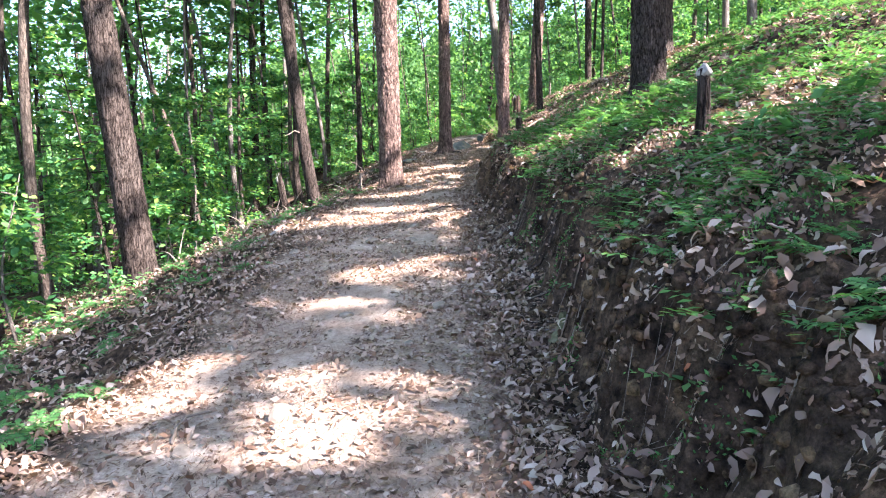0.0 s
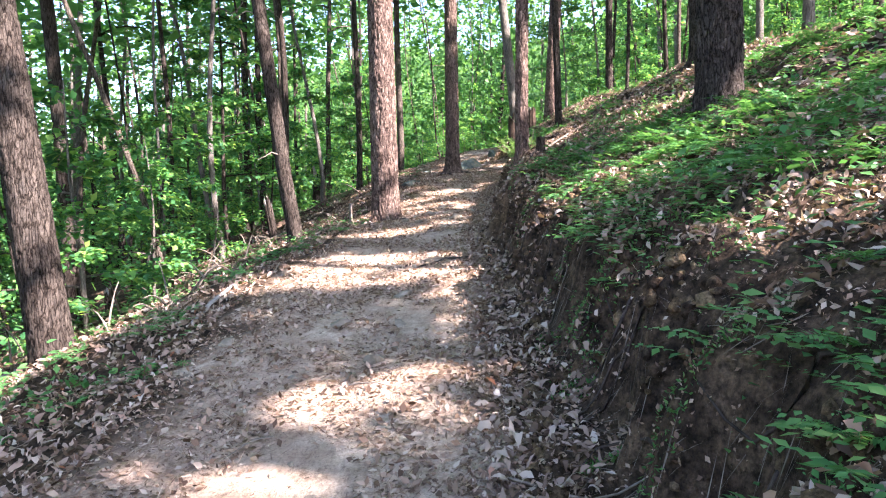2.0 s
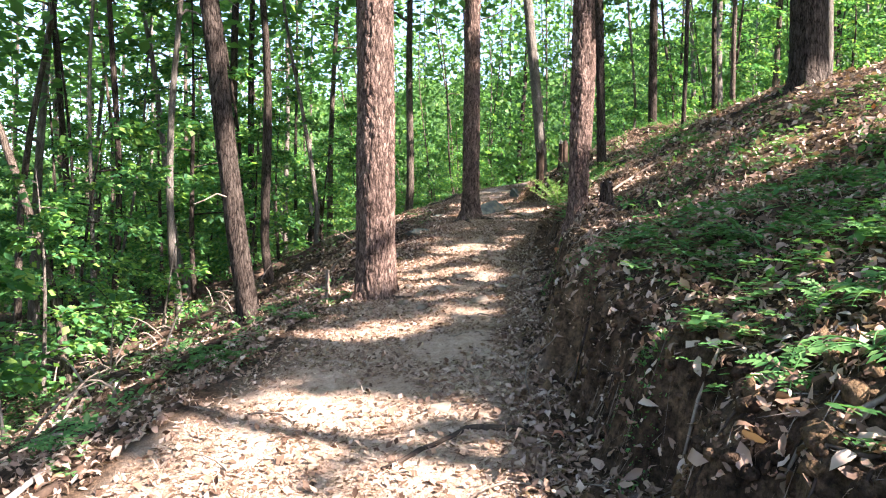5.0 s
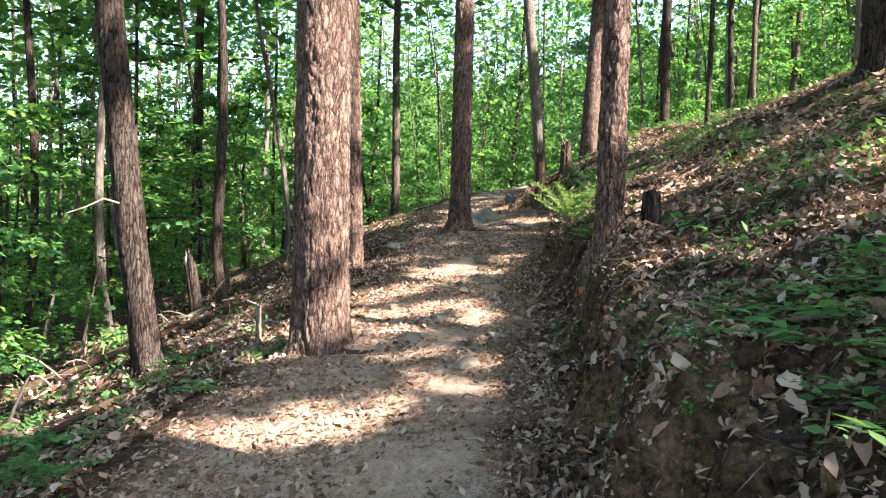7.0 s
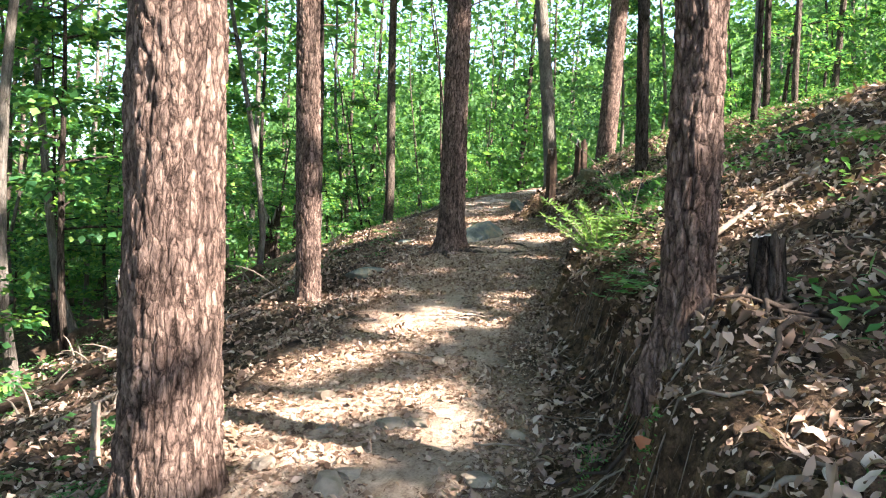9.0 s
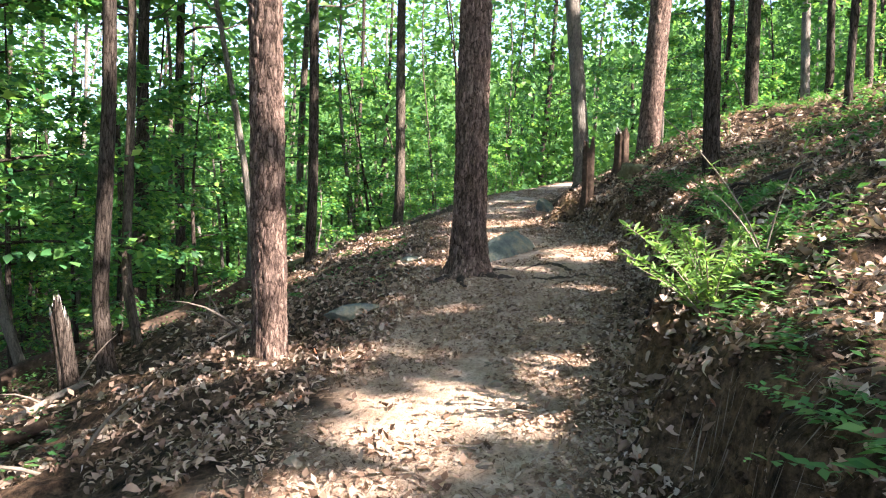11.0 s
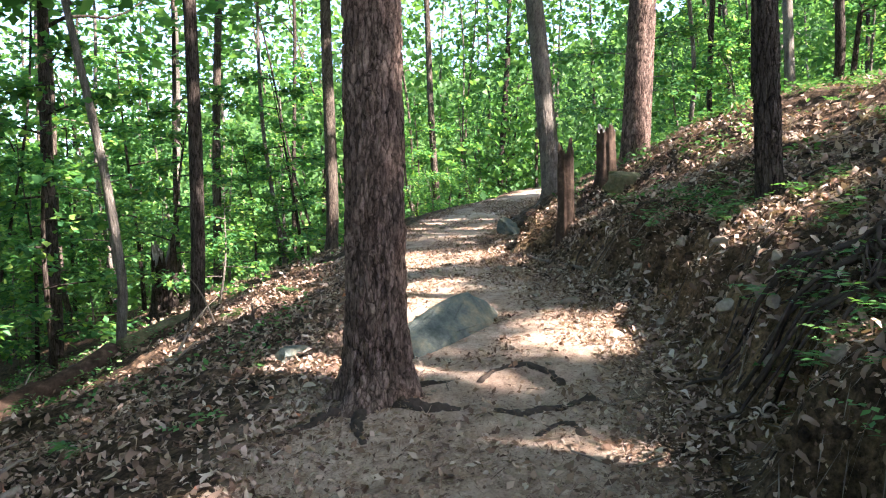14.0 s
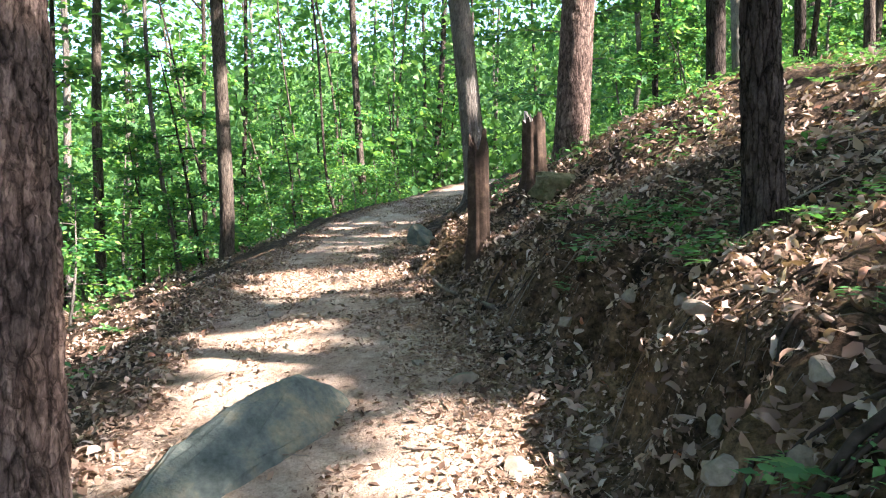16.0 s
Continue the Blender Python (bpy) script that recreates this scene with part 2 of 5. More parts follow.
CANOPY = leaf_material("canopy_leaves", [(0.0, (0.048, 0.125, 0.042)), (0.5, (0.085, 0.195, 0.058)), (1.0, (0.15, 0.27, 0.075))])
MAPLE = leaf_material("understorey_leaves", [(0.0, (0.032, 0.105, 0.042)), (0.5, (0.072, 0.205, 0.066)), (0.85, (0.16, 0.31, 0.075)), (1.0, (0.27, 0.38, 0.09))])
FERN = leaf_material("seedling_leaves", [(0.0, (0.04, 0.12, 0.035)), (0.6, (0.075, 0.19, 0.055)), (1.0, (0.14, 0.25, 0.08))], 0.35)
# the mottle paints shaded gaps and lit leaves onto the flat backdrop
DISTANCE = mottled_material("distant_foliage_painted_shade", [(0.3, (0.012, 0.03, 0.01)), (0.5, (0.035, 0.085, 0.022)), (0.64, (0.085, 0.17, 0.042)), (0.78, (0.17, 0.27, 0.09))], 0.9, 0.9, 0.0, 3.2)
SHRUB = leaf_material("shrub_leaves", [(0.0, (0.10, 0.20, 0.05)), (1.0, (0.21, 0.32, 0.11))], 0.4)
LITTER = leaf_material("dry_fallen_leaves", [(0.0, (0.095, 0.056, 0.037)), (0.35, (0.195, 0.127, 0.09)), (0.7, (0.32, 0.225, 0.168)), (0.92, (0.45, 0.355, 0.28)), (0.97, (0.5, 0.415, 0.34)), (1.0, (0.36, 0.13, 0.06))], 0.12, 0.55)
NEEDLES = leaf_material("needles_and_leaf_crumbs", [(0.0, (0.07, 0.04, 0.026)), (0.35, (0.18, 0.112, 0.074)), (0.7, (0.33, 0.225, 0.158)), (1.0, (0.5, 0.395, 0.31))], 0.1, 0.7)
TWIG = mottled_material("dead_twigs", [(0.3, (0.10, 0.075, 0.055)), (0.7, (0.30, 0.25, 0.20))], 8)
ROTTEN = mottled_material("rotten_wood", [(0.3, (0.022, 0.015, 0.011)), (0.55, (0.065, 0.043, 0.03)), (0.78, (0.14, 0.095, 0.063))], 10)
PALE_WOOD = mottled_material("weathered_pale_wood", [(0.3, (0.20, 0.18, 0.155)), (0.7, (0.42, 0.39, 0.35))], 14)
STONE = mottled_material("sandstone_boulder", [(0.32, (0.055, 0.07, 0.063)), (0.48, (0.12, 0.14, 0.122)), (0.58, (0.19, 0.185, 0.135)), (0.7, (0.30, 0.245, 0.16))], 4.2, 0.9, 1.0, 38)
MOSSY = mottled_material("mossy_stone", [(0.3, (0.05, 0.06, 0.025)), (0.5, (0.12, 0.115, 0.06)), (0.7, (0.21, 0.18, 0.11))], 8, 0.95, 0.9)
PEBBLE = mottled_material("trail_stone", [(0.3, (0.17, 0.14, 0.105)), (0.7, (0.34, 0.28, 0.21))], 9)
ROOT = mottled_material("root_bark", [(0.3, (0.024, 0.018, 0.014)), (0.7, (0.085, 0.064, 0.05))], 12)


# ---- mesh helpers ----
def mesh_of(name, verts, faces, mat, flat=False, **attributes):
    me = bpy.data.meshes.new(name)
    verts, faces = np.asarray(verts, np.float32), np.asarray(faces, np.int32)
    k = faces.shape[1]
    me.vertices.add(len(verts))
    me.vertices.foreach_set("co", verts.ravel())
    me.loops.add(faces.size)
    me.loops.foreach_set("vertex_index", faces.ravel())
    me.polygons.add(len(faces))
    me.polygons.foreach_set("loop_start", np.arange(0, faces.size, k, dtype=np.int32))
    me.update(calc_edges=True)
    if not flat:
        me.shade_smooth()
    for key, values in attributes.items():
        me.attributes.new(key, "FLOAT", "POINT").data.foreach_set("value", np.asarray(values, np.float32))
    me.materials.append(mat)
    return me


def part(name, me, parent=None, label=""):
    ob = new(name, me)
    ob.parent = parent
    return tagged(ob, label)


def thing(name, x, y, z, label, category, group="", turn=0.0):
    e = new(name)
    e.empty_display_size = 0.1
    e.matrix_basis = pose(x, y, z, 0, 0, turn)
    return tagged(e, label, category, group)


def tube(points, radii, sides=6, rough=0.0, seed=0):
    """Rings round a line of points: vertices and quads, closed at the end."""
    p = np.asarray(points, float)
    r = np.asarray(radii, float)
    t = np.gradient(p, axis=0)
    t /= np.linalg.norm(t, axis=1)[:, None] + 1e-9
    ref = np.where(np.abs(t[:, 2:3]) > 0.9, np.array([[1.0, 0, 0]]), np.array([[0, 0, 1.0]]))
    a = np.cross(t, ref)
    a /= np.linalg.norm(a, axis=1)[:, None] + 1e-9
    b = np.cross(t, a)
    ang = np.linspace(0, 2 * np.pi, sides, endpoint=False)
    ring = np.cos(ang)[None, :, None] * a[:, None] + np.sin(ang)[None, :, None] * b[:, None]
    rr = r[:, None] * (1 + rough * (np.random.RandomState(seed).rand(len(p), sides) - 0.5))
    v = (p[:, None] + ring * rr[:, :, None]).reshape(-1, 3)
    i, j = np.meshgrid(np.arange(len(p) - 1), np.arange(sides), indexing="ij")
    k = (j + 1) % sides
    f = np.stack([i * sides + j, i * sides + k, (i + 1) * sides + k, (i + 1) * sides + j], -1).reshape(-1, 4)
    caps = []
    for row, flip in ((0, 1), (len(p) - 1, 0)):
        c = len(v) + len(caps)
        caps.append(p[row])
        o = row * sides
        q = [[o + m, o + (m + 1) % sides, c, c] for m in range(0, sides)]
        f = np.vstack([f, np.array([[w[1], w[0], w[2], w[2]] if flip else w for w in q])])
    v = np.vstack([v, caps])
    return v, f


def join(pieces):
    vs, fs, n = [], [], 0
    for v, f in pieces:
        vs.append(v)
        fs.append(np.asarray(f) + n)
        n += len(v)
    return np.vstack(vs), np.vstack(fs)


def tri_clean(name, v, f, mat, **kw):
    """Mesh from quads of which some are triangles with a doubled corner."""
    me = bpy.data.meshes.new(name)
    me.from_pydata([tuple(c) for c in v], [], [tuple(q[:3]) if q[2] == q[3] else tuple(q) for q in f.tolist()])
    me.shade_smooth()
    for key, values in kw.items():
        me.attributes.new(key, "FLOAT", "POINT").data.foreach_set("value", np.asarray(values, np.float32))
    me.materials.append(mat)
    return me


def leaves(pos, axis, normal, length, width, fold=0.25, curl=0.0):
    """Leaf blades folded along the middle, from base to tip: six corners each."""
    n = len(pos)
    axis = axis / (np.linalg.norm(axis, axis=1)[:, None] + 1e-9)
    side = np.cross(normal, axis)
    side /= np.linalg.norm(side, axis=1)[:, None] + 1e-9
    up = np.cross(axis, side)
    L, W = np.broadcast_to(length, n)[:, None], np.broadcast_to(width, n)[:, None]
    tip = pos + axis * L - up * L * curl
    lift = up * W * fold
    skew = np.random.RandomState(n).uniform(0.75, 1.2, (4, n, 1))
    v = np.stack([pos, pos + axis * L * 0.26 + side * W * 0.44 * skew[0] + lift, pos + axis * L * 0.66 + side * W * 0.42 * skew[1] + lift * 0.8 - up * L * curl * 0.4,
                  tip, pos + axis * L * 0.66 - side * W * 0.42 * skew[2] + lift * 0.8 - up * L * curl * 0.4, pos + axis * L * 0.26 - side * W * 0.44 * skew[3] + lift], 1)
    o = np.arange(n)[:, None] * 6
    f = np.concatenate([o + np.array([[0, 1, 2, 3]]), o + np.array([[0, 3, 4, 5]])], 0)
    return v.reshape(-1, 3), f


def blades(pos, axis, normal, length, width):
    """The same with two triangles each, for leaves far off."""
    n = len(pos)
    axis = axis / (np.linalg.norm(axis, axis=1)[:, None] + 1e-9)
    side = np.cross(normal, axis)
    side /= np.linalg.norm(side, axis=1)[:, None] + 1e-9
    up = np.cross(axis, side)
    L, W = np.broadcast_to(length, n)[:, None], np.broadcast_to(width, n)[:, None]
    v = np.stack([pos, pos + axis * L * 0.45 + side * W * 0.5 + up * W * 0.12, pos + axis * L, pos + axis * L * 0.45 - side * W * 0.5 + up * W * 0.12], 1)
    o = np.arange(n)[:, None] * 4
    f = np.concatenate([o + np.array([[0, 1, 2]]), o + np.array([[0, 2, 3]])], 0)
    return v.reshape(-1, 3), f


# ---- the ground ----
def spread(lo, hi, step, far, grow):
    mid = np.arange(lo, hi, step)
    a, s, left = lo, step, []
    while a > -far:
        s *= grow
        a -= s
        left.append(a)
    a, s, right = mid[-1], step, []
    while a < far:
        s *= grow
        a += s
        right.append(a)
    return np.concatenate([left[::-1], mid, right])


def build_ground():
    xs, ys = spread(-2.6, 3.4, 0.045, 420, 1.10), spread(0.8, 27, 0.07, 420, 1.10)
    X, Y = np.meshgrid(xs, ys)
    Z = land(X, Y)
    nx = len(xs)
    i, j = np.meshgrid(np.arange(len(ys) - 1), np.arange(nx - 1), indexing="ij")
    f = np.stack([i * nx + j, i * nx + j + 1, (i + 1) * nx + j + 1, (i + 1) * nx + j], -1).reshape(-1, 4)
    foot, edge = along(Y, FOOT_X), along(Y, EDGE_X)
    ragged = (vnoise(X * 3, Y * 3, 21) - 0.5) * 0.35
    t = smooth((foot + 0.02 - X + ragged) / 0.35) * smooth((X - edge + 0.2 + ragged * 1.4) / 0.55)
    s = X - foot
    clay = smooth((s + 0.3) / 0.3) * smooth((0.8 + ragged - s) / 0.25) * np.where(Y > 14, smooth((Y - 14) / 2.5) * smooth((28 - Y) / 3), 0.45 * smooth((Y - 8) / 3) * smooth((14 - Y) / 2)) * (0.3 + 0.7 * smooth((vnoise(X * 1.9, Y * 1.9, 22) - 0.2) / 0.3))
    me = mesh_of("ground", np.stack([X, Y, Z], -1).reshape(-1, 3), f, EARTH, trodden=t.ravel(), clay=clay.ravel())
    tagged(new("ground", me), "sloping forest floor with a trodden sandy trail cut into the hillside", "ground", kind="structure")


build_ground()


# ---- trees ----
def trunk_mesh(name, base_r, height, lean, bark, plates, depth, sides, step, flare=0.5, seed=0, bend=0.0, fine_to=6.0, top_r=0.45):
    """A tapered stem from the root flare up; bark plates stand proud of the furrows."""
    rng = np.random.RandomState(seed)
    zs = np.concatenate([np.arange(-0.35, fine_to, step), np.linspace(fine_to, height, 12)])
    ang = np.linspace(0, 2 * np.pi, sides, endpoint=False)
    A, Z = np.meshgrid(ang, zs)
    h = np.maximum(Z, 0)
    taper = 1 - (1 - top_r) * (h / height)
    lobes = rng.randint(4, 7)
    fl = flare * np.exp(-np.maximum(Z + 0.05, -0.15) / 0.16) * (0.75 + 0.55 * np.cos(lobes * A + rng.rand() * 6 + 0.8 * np.sin(A * 2)))
    R = base_r * (taper + fl)
    count = max(4, int(round(2 * np.pi * base_r / plates)))
    wob = vnoise(A * 2 + 9, Z * 3, seed) * 0.7 + vnoise(A * 7, Z * 9, seed + 2) * 0.35
    edge, own = cells(A / (2 * np.pi) * count + 0.0, Z / (plates * 2.6) + wob, seed, count)
    plate = smooth(edge / 0.22)
    edge2, own2 = cells(A / (2 * np.pi) * count * 2 + 0.3, Z / (plates * 1.1) + wob * 2, seed + 5, count * 2)
    plate = plate * (0.68 + 0.32 * smooth(edge2 / 0.25))
    R = R + 1.0 * depth * (plate * (0.6 + 0.7 * own) - 0.6) + (vnoise(A * 3 * base_r * 8, Z * 9, seed + 3) - 0.5) * depth * 0.6
    cx = lean[0] * h + bend * np.sin(h * 0.55 + seed) * np.minimum(h, 1)
    cy = lean[1] * h + bend * 0.5 * np.cos(h * 0.4 + seed) * np.minimum(h, 1)
    v = np.stack([cx + R * np.cos(A), cy + R * np.sin(A), Z], -1).reshape(-1, 3)
    i, j = np.meshgrid(np.arange(len(zs) - 1), np.arange(sides), indexing="ij")
    k = (j + 1) % sides
    f = np.stack([i * sides + j, i * sides + k, (i + 1) * sides + k, (i + 1) * sides + j], -1).reshape(-1, 4)
    return mesh_of(name, v, f, bark, plate=(plate * (0.55 + 0.45 * own)).ravel())


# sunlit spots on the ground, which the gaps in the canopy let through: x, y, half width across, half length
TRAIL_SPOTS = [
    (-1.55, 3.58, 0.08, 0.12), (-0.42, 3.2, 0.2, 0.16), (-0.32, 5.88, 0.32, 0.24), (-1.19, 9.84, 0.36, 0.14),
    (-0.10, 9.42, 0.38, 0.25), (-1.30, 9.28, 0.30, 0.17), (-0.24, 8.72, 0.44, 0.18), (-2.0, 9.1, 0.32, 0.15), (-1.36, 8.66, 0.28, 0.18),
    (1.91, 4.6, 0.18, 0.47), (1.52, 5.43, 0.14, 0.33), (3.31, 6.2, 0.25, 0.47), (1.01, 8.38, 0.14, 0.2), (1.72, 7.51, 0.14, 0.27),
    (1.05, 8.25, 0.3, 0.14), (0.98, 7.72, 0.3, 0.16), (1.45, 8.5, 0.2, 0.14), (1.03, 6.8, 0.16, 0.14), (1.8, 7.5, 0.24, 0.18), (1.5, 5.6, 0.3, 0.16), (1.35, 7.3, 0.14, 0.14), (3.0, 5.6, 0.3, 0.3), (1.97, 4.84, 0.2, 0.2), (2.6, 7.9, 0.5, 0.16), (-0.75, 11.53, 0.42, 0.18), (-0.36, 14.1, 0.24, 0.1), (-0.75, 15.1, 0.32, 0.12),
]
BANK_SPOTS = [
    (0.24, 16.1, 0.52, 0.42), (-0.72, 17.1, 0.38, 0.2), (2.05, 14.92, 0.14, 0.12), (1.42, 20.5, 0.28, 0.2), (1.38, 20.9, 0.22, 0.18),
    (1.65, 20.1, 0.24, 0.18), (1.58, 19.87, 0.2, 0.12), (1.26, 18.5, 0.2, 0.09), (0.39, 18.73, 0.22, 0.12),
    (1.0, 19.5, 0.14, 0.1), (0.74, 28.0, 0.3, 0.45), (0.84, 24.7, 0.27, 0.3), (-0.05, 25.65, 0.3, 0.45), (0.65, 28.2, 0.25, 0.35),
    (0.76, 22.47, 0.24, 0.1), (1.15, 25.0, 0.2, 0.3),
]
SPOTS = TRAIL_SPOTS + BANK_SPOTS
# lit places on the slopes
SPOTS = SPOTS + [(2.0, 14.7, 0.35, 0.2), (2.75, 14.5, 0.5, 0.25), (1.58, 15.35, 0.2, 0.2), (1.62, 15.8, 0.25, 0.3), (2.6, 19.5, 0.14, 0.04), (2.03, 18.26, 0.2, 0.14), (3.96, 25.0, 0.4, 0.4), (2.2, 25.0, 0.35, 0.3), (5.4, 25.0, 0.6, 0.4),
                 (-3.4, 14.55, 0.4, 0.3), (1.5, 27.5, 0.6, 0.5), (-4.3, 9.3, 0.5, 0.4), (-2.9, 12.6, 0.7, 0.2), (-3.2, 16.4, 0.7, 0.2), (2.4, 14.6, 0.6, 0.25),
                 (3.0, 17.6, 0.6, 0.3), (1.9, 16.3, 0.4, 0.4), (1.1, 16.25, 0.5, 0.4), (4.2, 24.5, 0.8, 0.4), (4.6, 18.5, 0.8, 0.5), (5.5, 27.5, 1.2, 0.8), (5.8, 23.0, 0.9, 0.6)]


# stems that stand in beams of sun: x, y, half width of the beam, the lit stretch above the ground
LIT_STEMS = [
    (-0.93, 13.22, 0.25, 0.05, 1.05), (-0.92, 13.22, 0.2, 1.6, 1.75), (-0.93, 13.22, 0.25, 2.7, 3.3), (-1.40, 17.76, 0.2, -0.1, 0.95), (-1.45, 17.76, 0.2, 2.6, 3.4),
    (0.14, 19.55, 0.12, 1.6, 2.15), (0.12, 19.55, 0.12, 2.9, 3.4), (-2.52, 13.75, 0.2, -0.1, 0.6), (3.47, 26.6, 0.3, 0.0, 1.4),
    (3.5, 26.6, 0.25, 2.2, 3.2), (2.40, 28.6, 0.2, 0.7, 1.7), (-4.0, 9.2, 0.25, -0.1, 0.55), (1.16, 13.0, 0.08, 1.0, 1.6), (1.95, 23.9, 0.12, 0.1, 0.9),
    (2.68, 25.1, 0.15, 0.2, 0.8), (1.2, 16.0, 0.3, 0.2, 0.8), (2.0, 16.6, 0.3, 0.0, 0.4),
]


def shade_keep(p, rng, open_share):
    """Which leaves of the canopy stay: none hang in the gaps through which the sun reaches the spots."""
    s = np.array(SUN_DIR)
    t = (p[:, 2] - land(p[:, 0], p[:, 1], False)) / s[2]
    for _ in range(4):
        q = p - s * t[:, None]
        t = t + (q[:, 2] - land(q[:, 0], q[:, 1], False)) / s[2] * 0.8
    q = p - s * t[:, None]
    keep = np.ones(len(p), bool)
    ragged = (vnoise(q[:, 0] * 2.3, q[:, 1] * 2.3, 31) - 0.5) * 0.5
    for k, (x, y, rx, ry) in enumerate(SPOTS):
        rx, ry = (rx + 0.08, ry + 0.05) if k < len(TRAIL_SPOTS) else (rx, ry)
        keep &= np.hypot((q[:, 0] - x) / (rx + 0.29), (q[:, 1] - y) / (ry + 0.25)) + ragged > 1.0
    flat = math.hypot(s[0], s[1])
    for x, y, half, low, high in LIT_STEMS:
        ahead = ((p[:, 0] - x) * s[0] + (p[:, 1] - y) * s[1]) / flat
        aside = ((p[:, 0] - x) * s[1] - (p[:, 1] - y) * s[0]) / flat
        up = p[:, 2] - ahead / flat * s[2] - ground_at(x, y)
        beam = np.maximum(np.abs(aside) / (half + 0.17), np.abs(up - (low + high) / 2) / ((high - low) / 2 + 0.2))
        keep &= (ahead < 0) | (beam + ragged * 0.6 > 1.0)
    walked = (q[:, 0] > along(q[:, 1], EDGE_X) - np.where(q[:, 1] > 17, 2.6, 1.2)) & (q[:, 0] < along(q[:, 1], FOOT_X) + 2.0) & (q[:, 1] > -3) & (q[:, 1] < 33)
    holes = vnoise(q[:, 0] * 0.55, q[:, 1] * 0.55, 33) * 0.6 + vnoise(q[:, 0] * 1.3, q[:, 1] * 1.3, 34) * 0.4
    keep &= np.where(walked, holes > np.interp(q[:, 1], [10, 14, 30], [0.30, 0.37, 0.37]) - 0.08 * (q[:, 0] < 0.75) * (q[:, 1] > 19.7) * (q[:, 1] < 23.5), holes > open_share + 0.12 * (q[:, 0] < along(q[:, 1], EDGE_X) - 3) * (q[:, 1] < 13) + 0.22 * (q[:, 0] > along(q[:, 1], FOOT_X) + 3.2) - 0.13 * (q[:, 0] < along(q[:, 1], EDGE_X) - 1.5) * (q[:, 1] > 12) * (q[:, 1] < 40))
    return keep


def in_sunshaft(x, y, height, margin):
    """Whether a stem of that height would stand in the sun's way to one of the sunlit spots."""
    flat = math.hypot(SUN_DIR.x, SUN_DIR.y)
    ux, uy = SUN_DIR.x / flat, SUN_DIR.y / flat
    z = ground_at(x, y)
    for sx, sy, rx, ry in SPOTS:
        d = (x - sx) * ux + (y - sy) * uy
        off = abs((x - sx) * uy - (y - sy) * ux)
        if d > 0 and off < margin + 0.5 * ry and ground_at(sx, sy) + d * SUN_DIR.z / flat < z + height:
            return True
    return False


def crown_mesh(cx, cy, z0, z1, radius, count, size, rng, open_share, carve=True):
    """Leaves in flat sprays about an uneven crown, with gaps."""
    sprays = max(8, count // 14)
    u = rng.rand(sprays)
    hz = z0 + (z1 - z0) * u
    rad = radius * np.sin(np.pi * (0.12 + 0.80 * u)) ** 0.6 * np.sqrt(rng.rand(sprays)) * (0.75 + 0.5 * rng.rand(sprays))
    th = rng.rand(sprays) * 2 * np.pi
    c = np.stack([cx + rad * np.cos(th), cy + rad * np.sin(th), hz], -1)
    p = np.repeat(c, 14, 0) + rng.normal(0, 1, (sprays * 14, 3)) * np.array([0.55, 0.55, 0.16])
    if carve:
        p = p[shade_keep(p, rng, open_share)]
    n = len(p)
    ax = rng.normal(0, 1, (n, 3)) * np.array([1, 1, 0.35])
    nm = rng.normal(0, 0.38, (n, 3)) + np.array([0, 0, 1.0])
    L = size * (0.7 + 0.6 * rng.rand(n))
    return blades(p, ax, nm, L, L * 0.62)


def limb_set(lean, z0, z1, reach, r, rng, count):
    """Limbs that rise from the stem into the crown."""
    out = []
    for k in range(count):
        z = z0 + (z1 - z0) * (k + rng.rand()) / count
        a = rng.rand() * 2 * np.pi
        ln = reach * (0.5 + 0.5 * rng.rand())
        t = np.linspace(0, 1, 6)
        pts = np.stack([lean[0] * z + np.cos(a) * ln * t, lean[1] * z + np.sin(a) * ln * t, z + ln * 0.45 * t + 0.12 * np.sin(t * 7 + k)], -1)
        out.append(tube(pts, r * (1 - 0.85 * t) + 0.008, 5))
    return out


def tall_tree(name, x, y, dia, lean, bark, label, category, plates=0.05, depth=0.012, sides=40, step=0.035, flare=0.45, height=17, seed=0,
              crown=(9.5, 17, 3.6, 1300, 0.42), bend=0.0, fine_to=6.0, open_share=0.5, group="trees of the wood", low_twigs=0, limbs=4):
    rng = np.random.RandomState(1000 + seed)
    z = ground_at(x, y)
    e = thing(name, x, y, z, label, category, group)
    part("trunk", trunk_mesh("trunk", dia / 2, height, lean, bark, plates, depth, sides, step, flare, seed, bend, fine_to), e)
    for v, f in limb_set(lean, crown[0] - 1.5, crown[1] - 1, crown[2] * 0.8, dia * 0.14, rng, limbs):
        part("limb", tri_clean("limb", v, f, bark, plate=np.full(len(v), 0.7)), e)
    for k in range(low_twigs):
        zz, a = 1.2 + 3.2 * rng.rand(), rng.rand() * 6.3
        t = np.linspace(0, 1, 4)
        ln = 0.25 + 0.5 * rng.rand()
        o = np.array([lean[0] * zz + np.cos(a) * dia * 0.38, lean[1] * zz + np.sin(a) * dia * 0.38, zz])
        pts = o + np.stack([np.cos(a) * ln * t, np.sin(a) * ln * t, -0.1 * ln * t + 0.05 * np.sin(t * 5)], -1)
        v, f = tube(pts, 0.012 * (1 - 0.7 * t), 5)
        part("dead_twig", tri_clean("dead_twig", v, f, TWIG), e)
    if crown[3]:
        cz = (crown[0] + crown[1]) / 2
        v, f = crown_mesh(x + lean[0] * cz, y + lean[1] * cz, z + crown[0], z + crown[1], crown[2], crown[3], crown[4], rng, open_share)
        if len(v):
            part("crown", mesh_of("crown", v - np.array([x, y, z]), f, CANOPY), e, "airy green leaves in flat sprays")
    return e


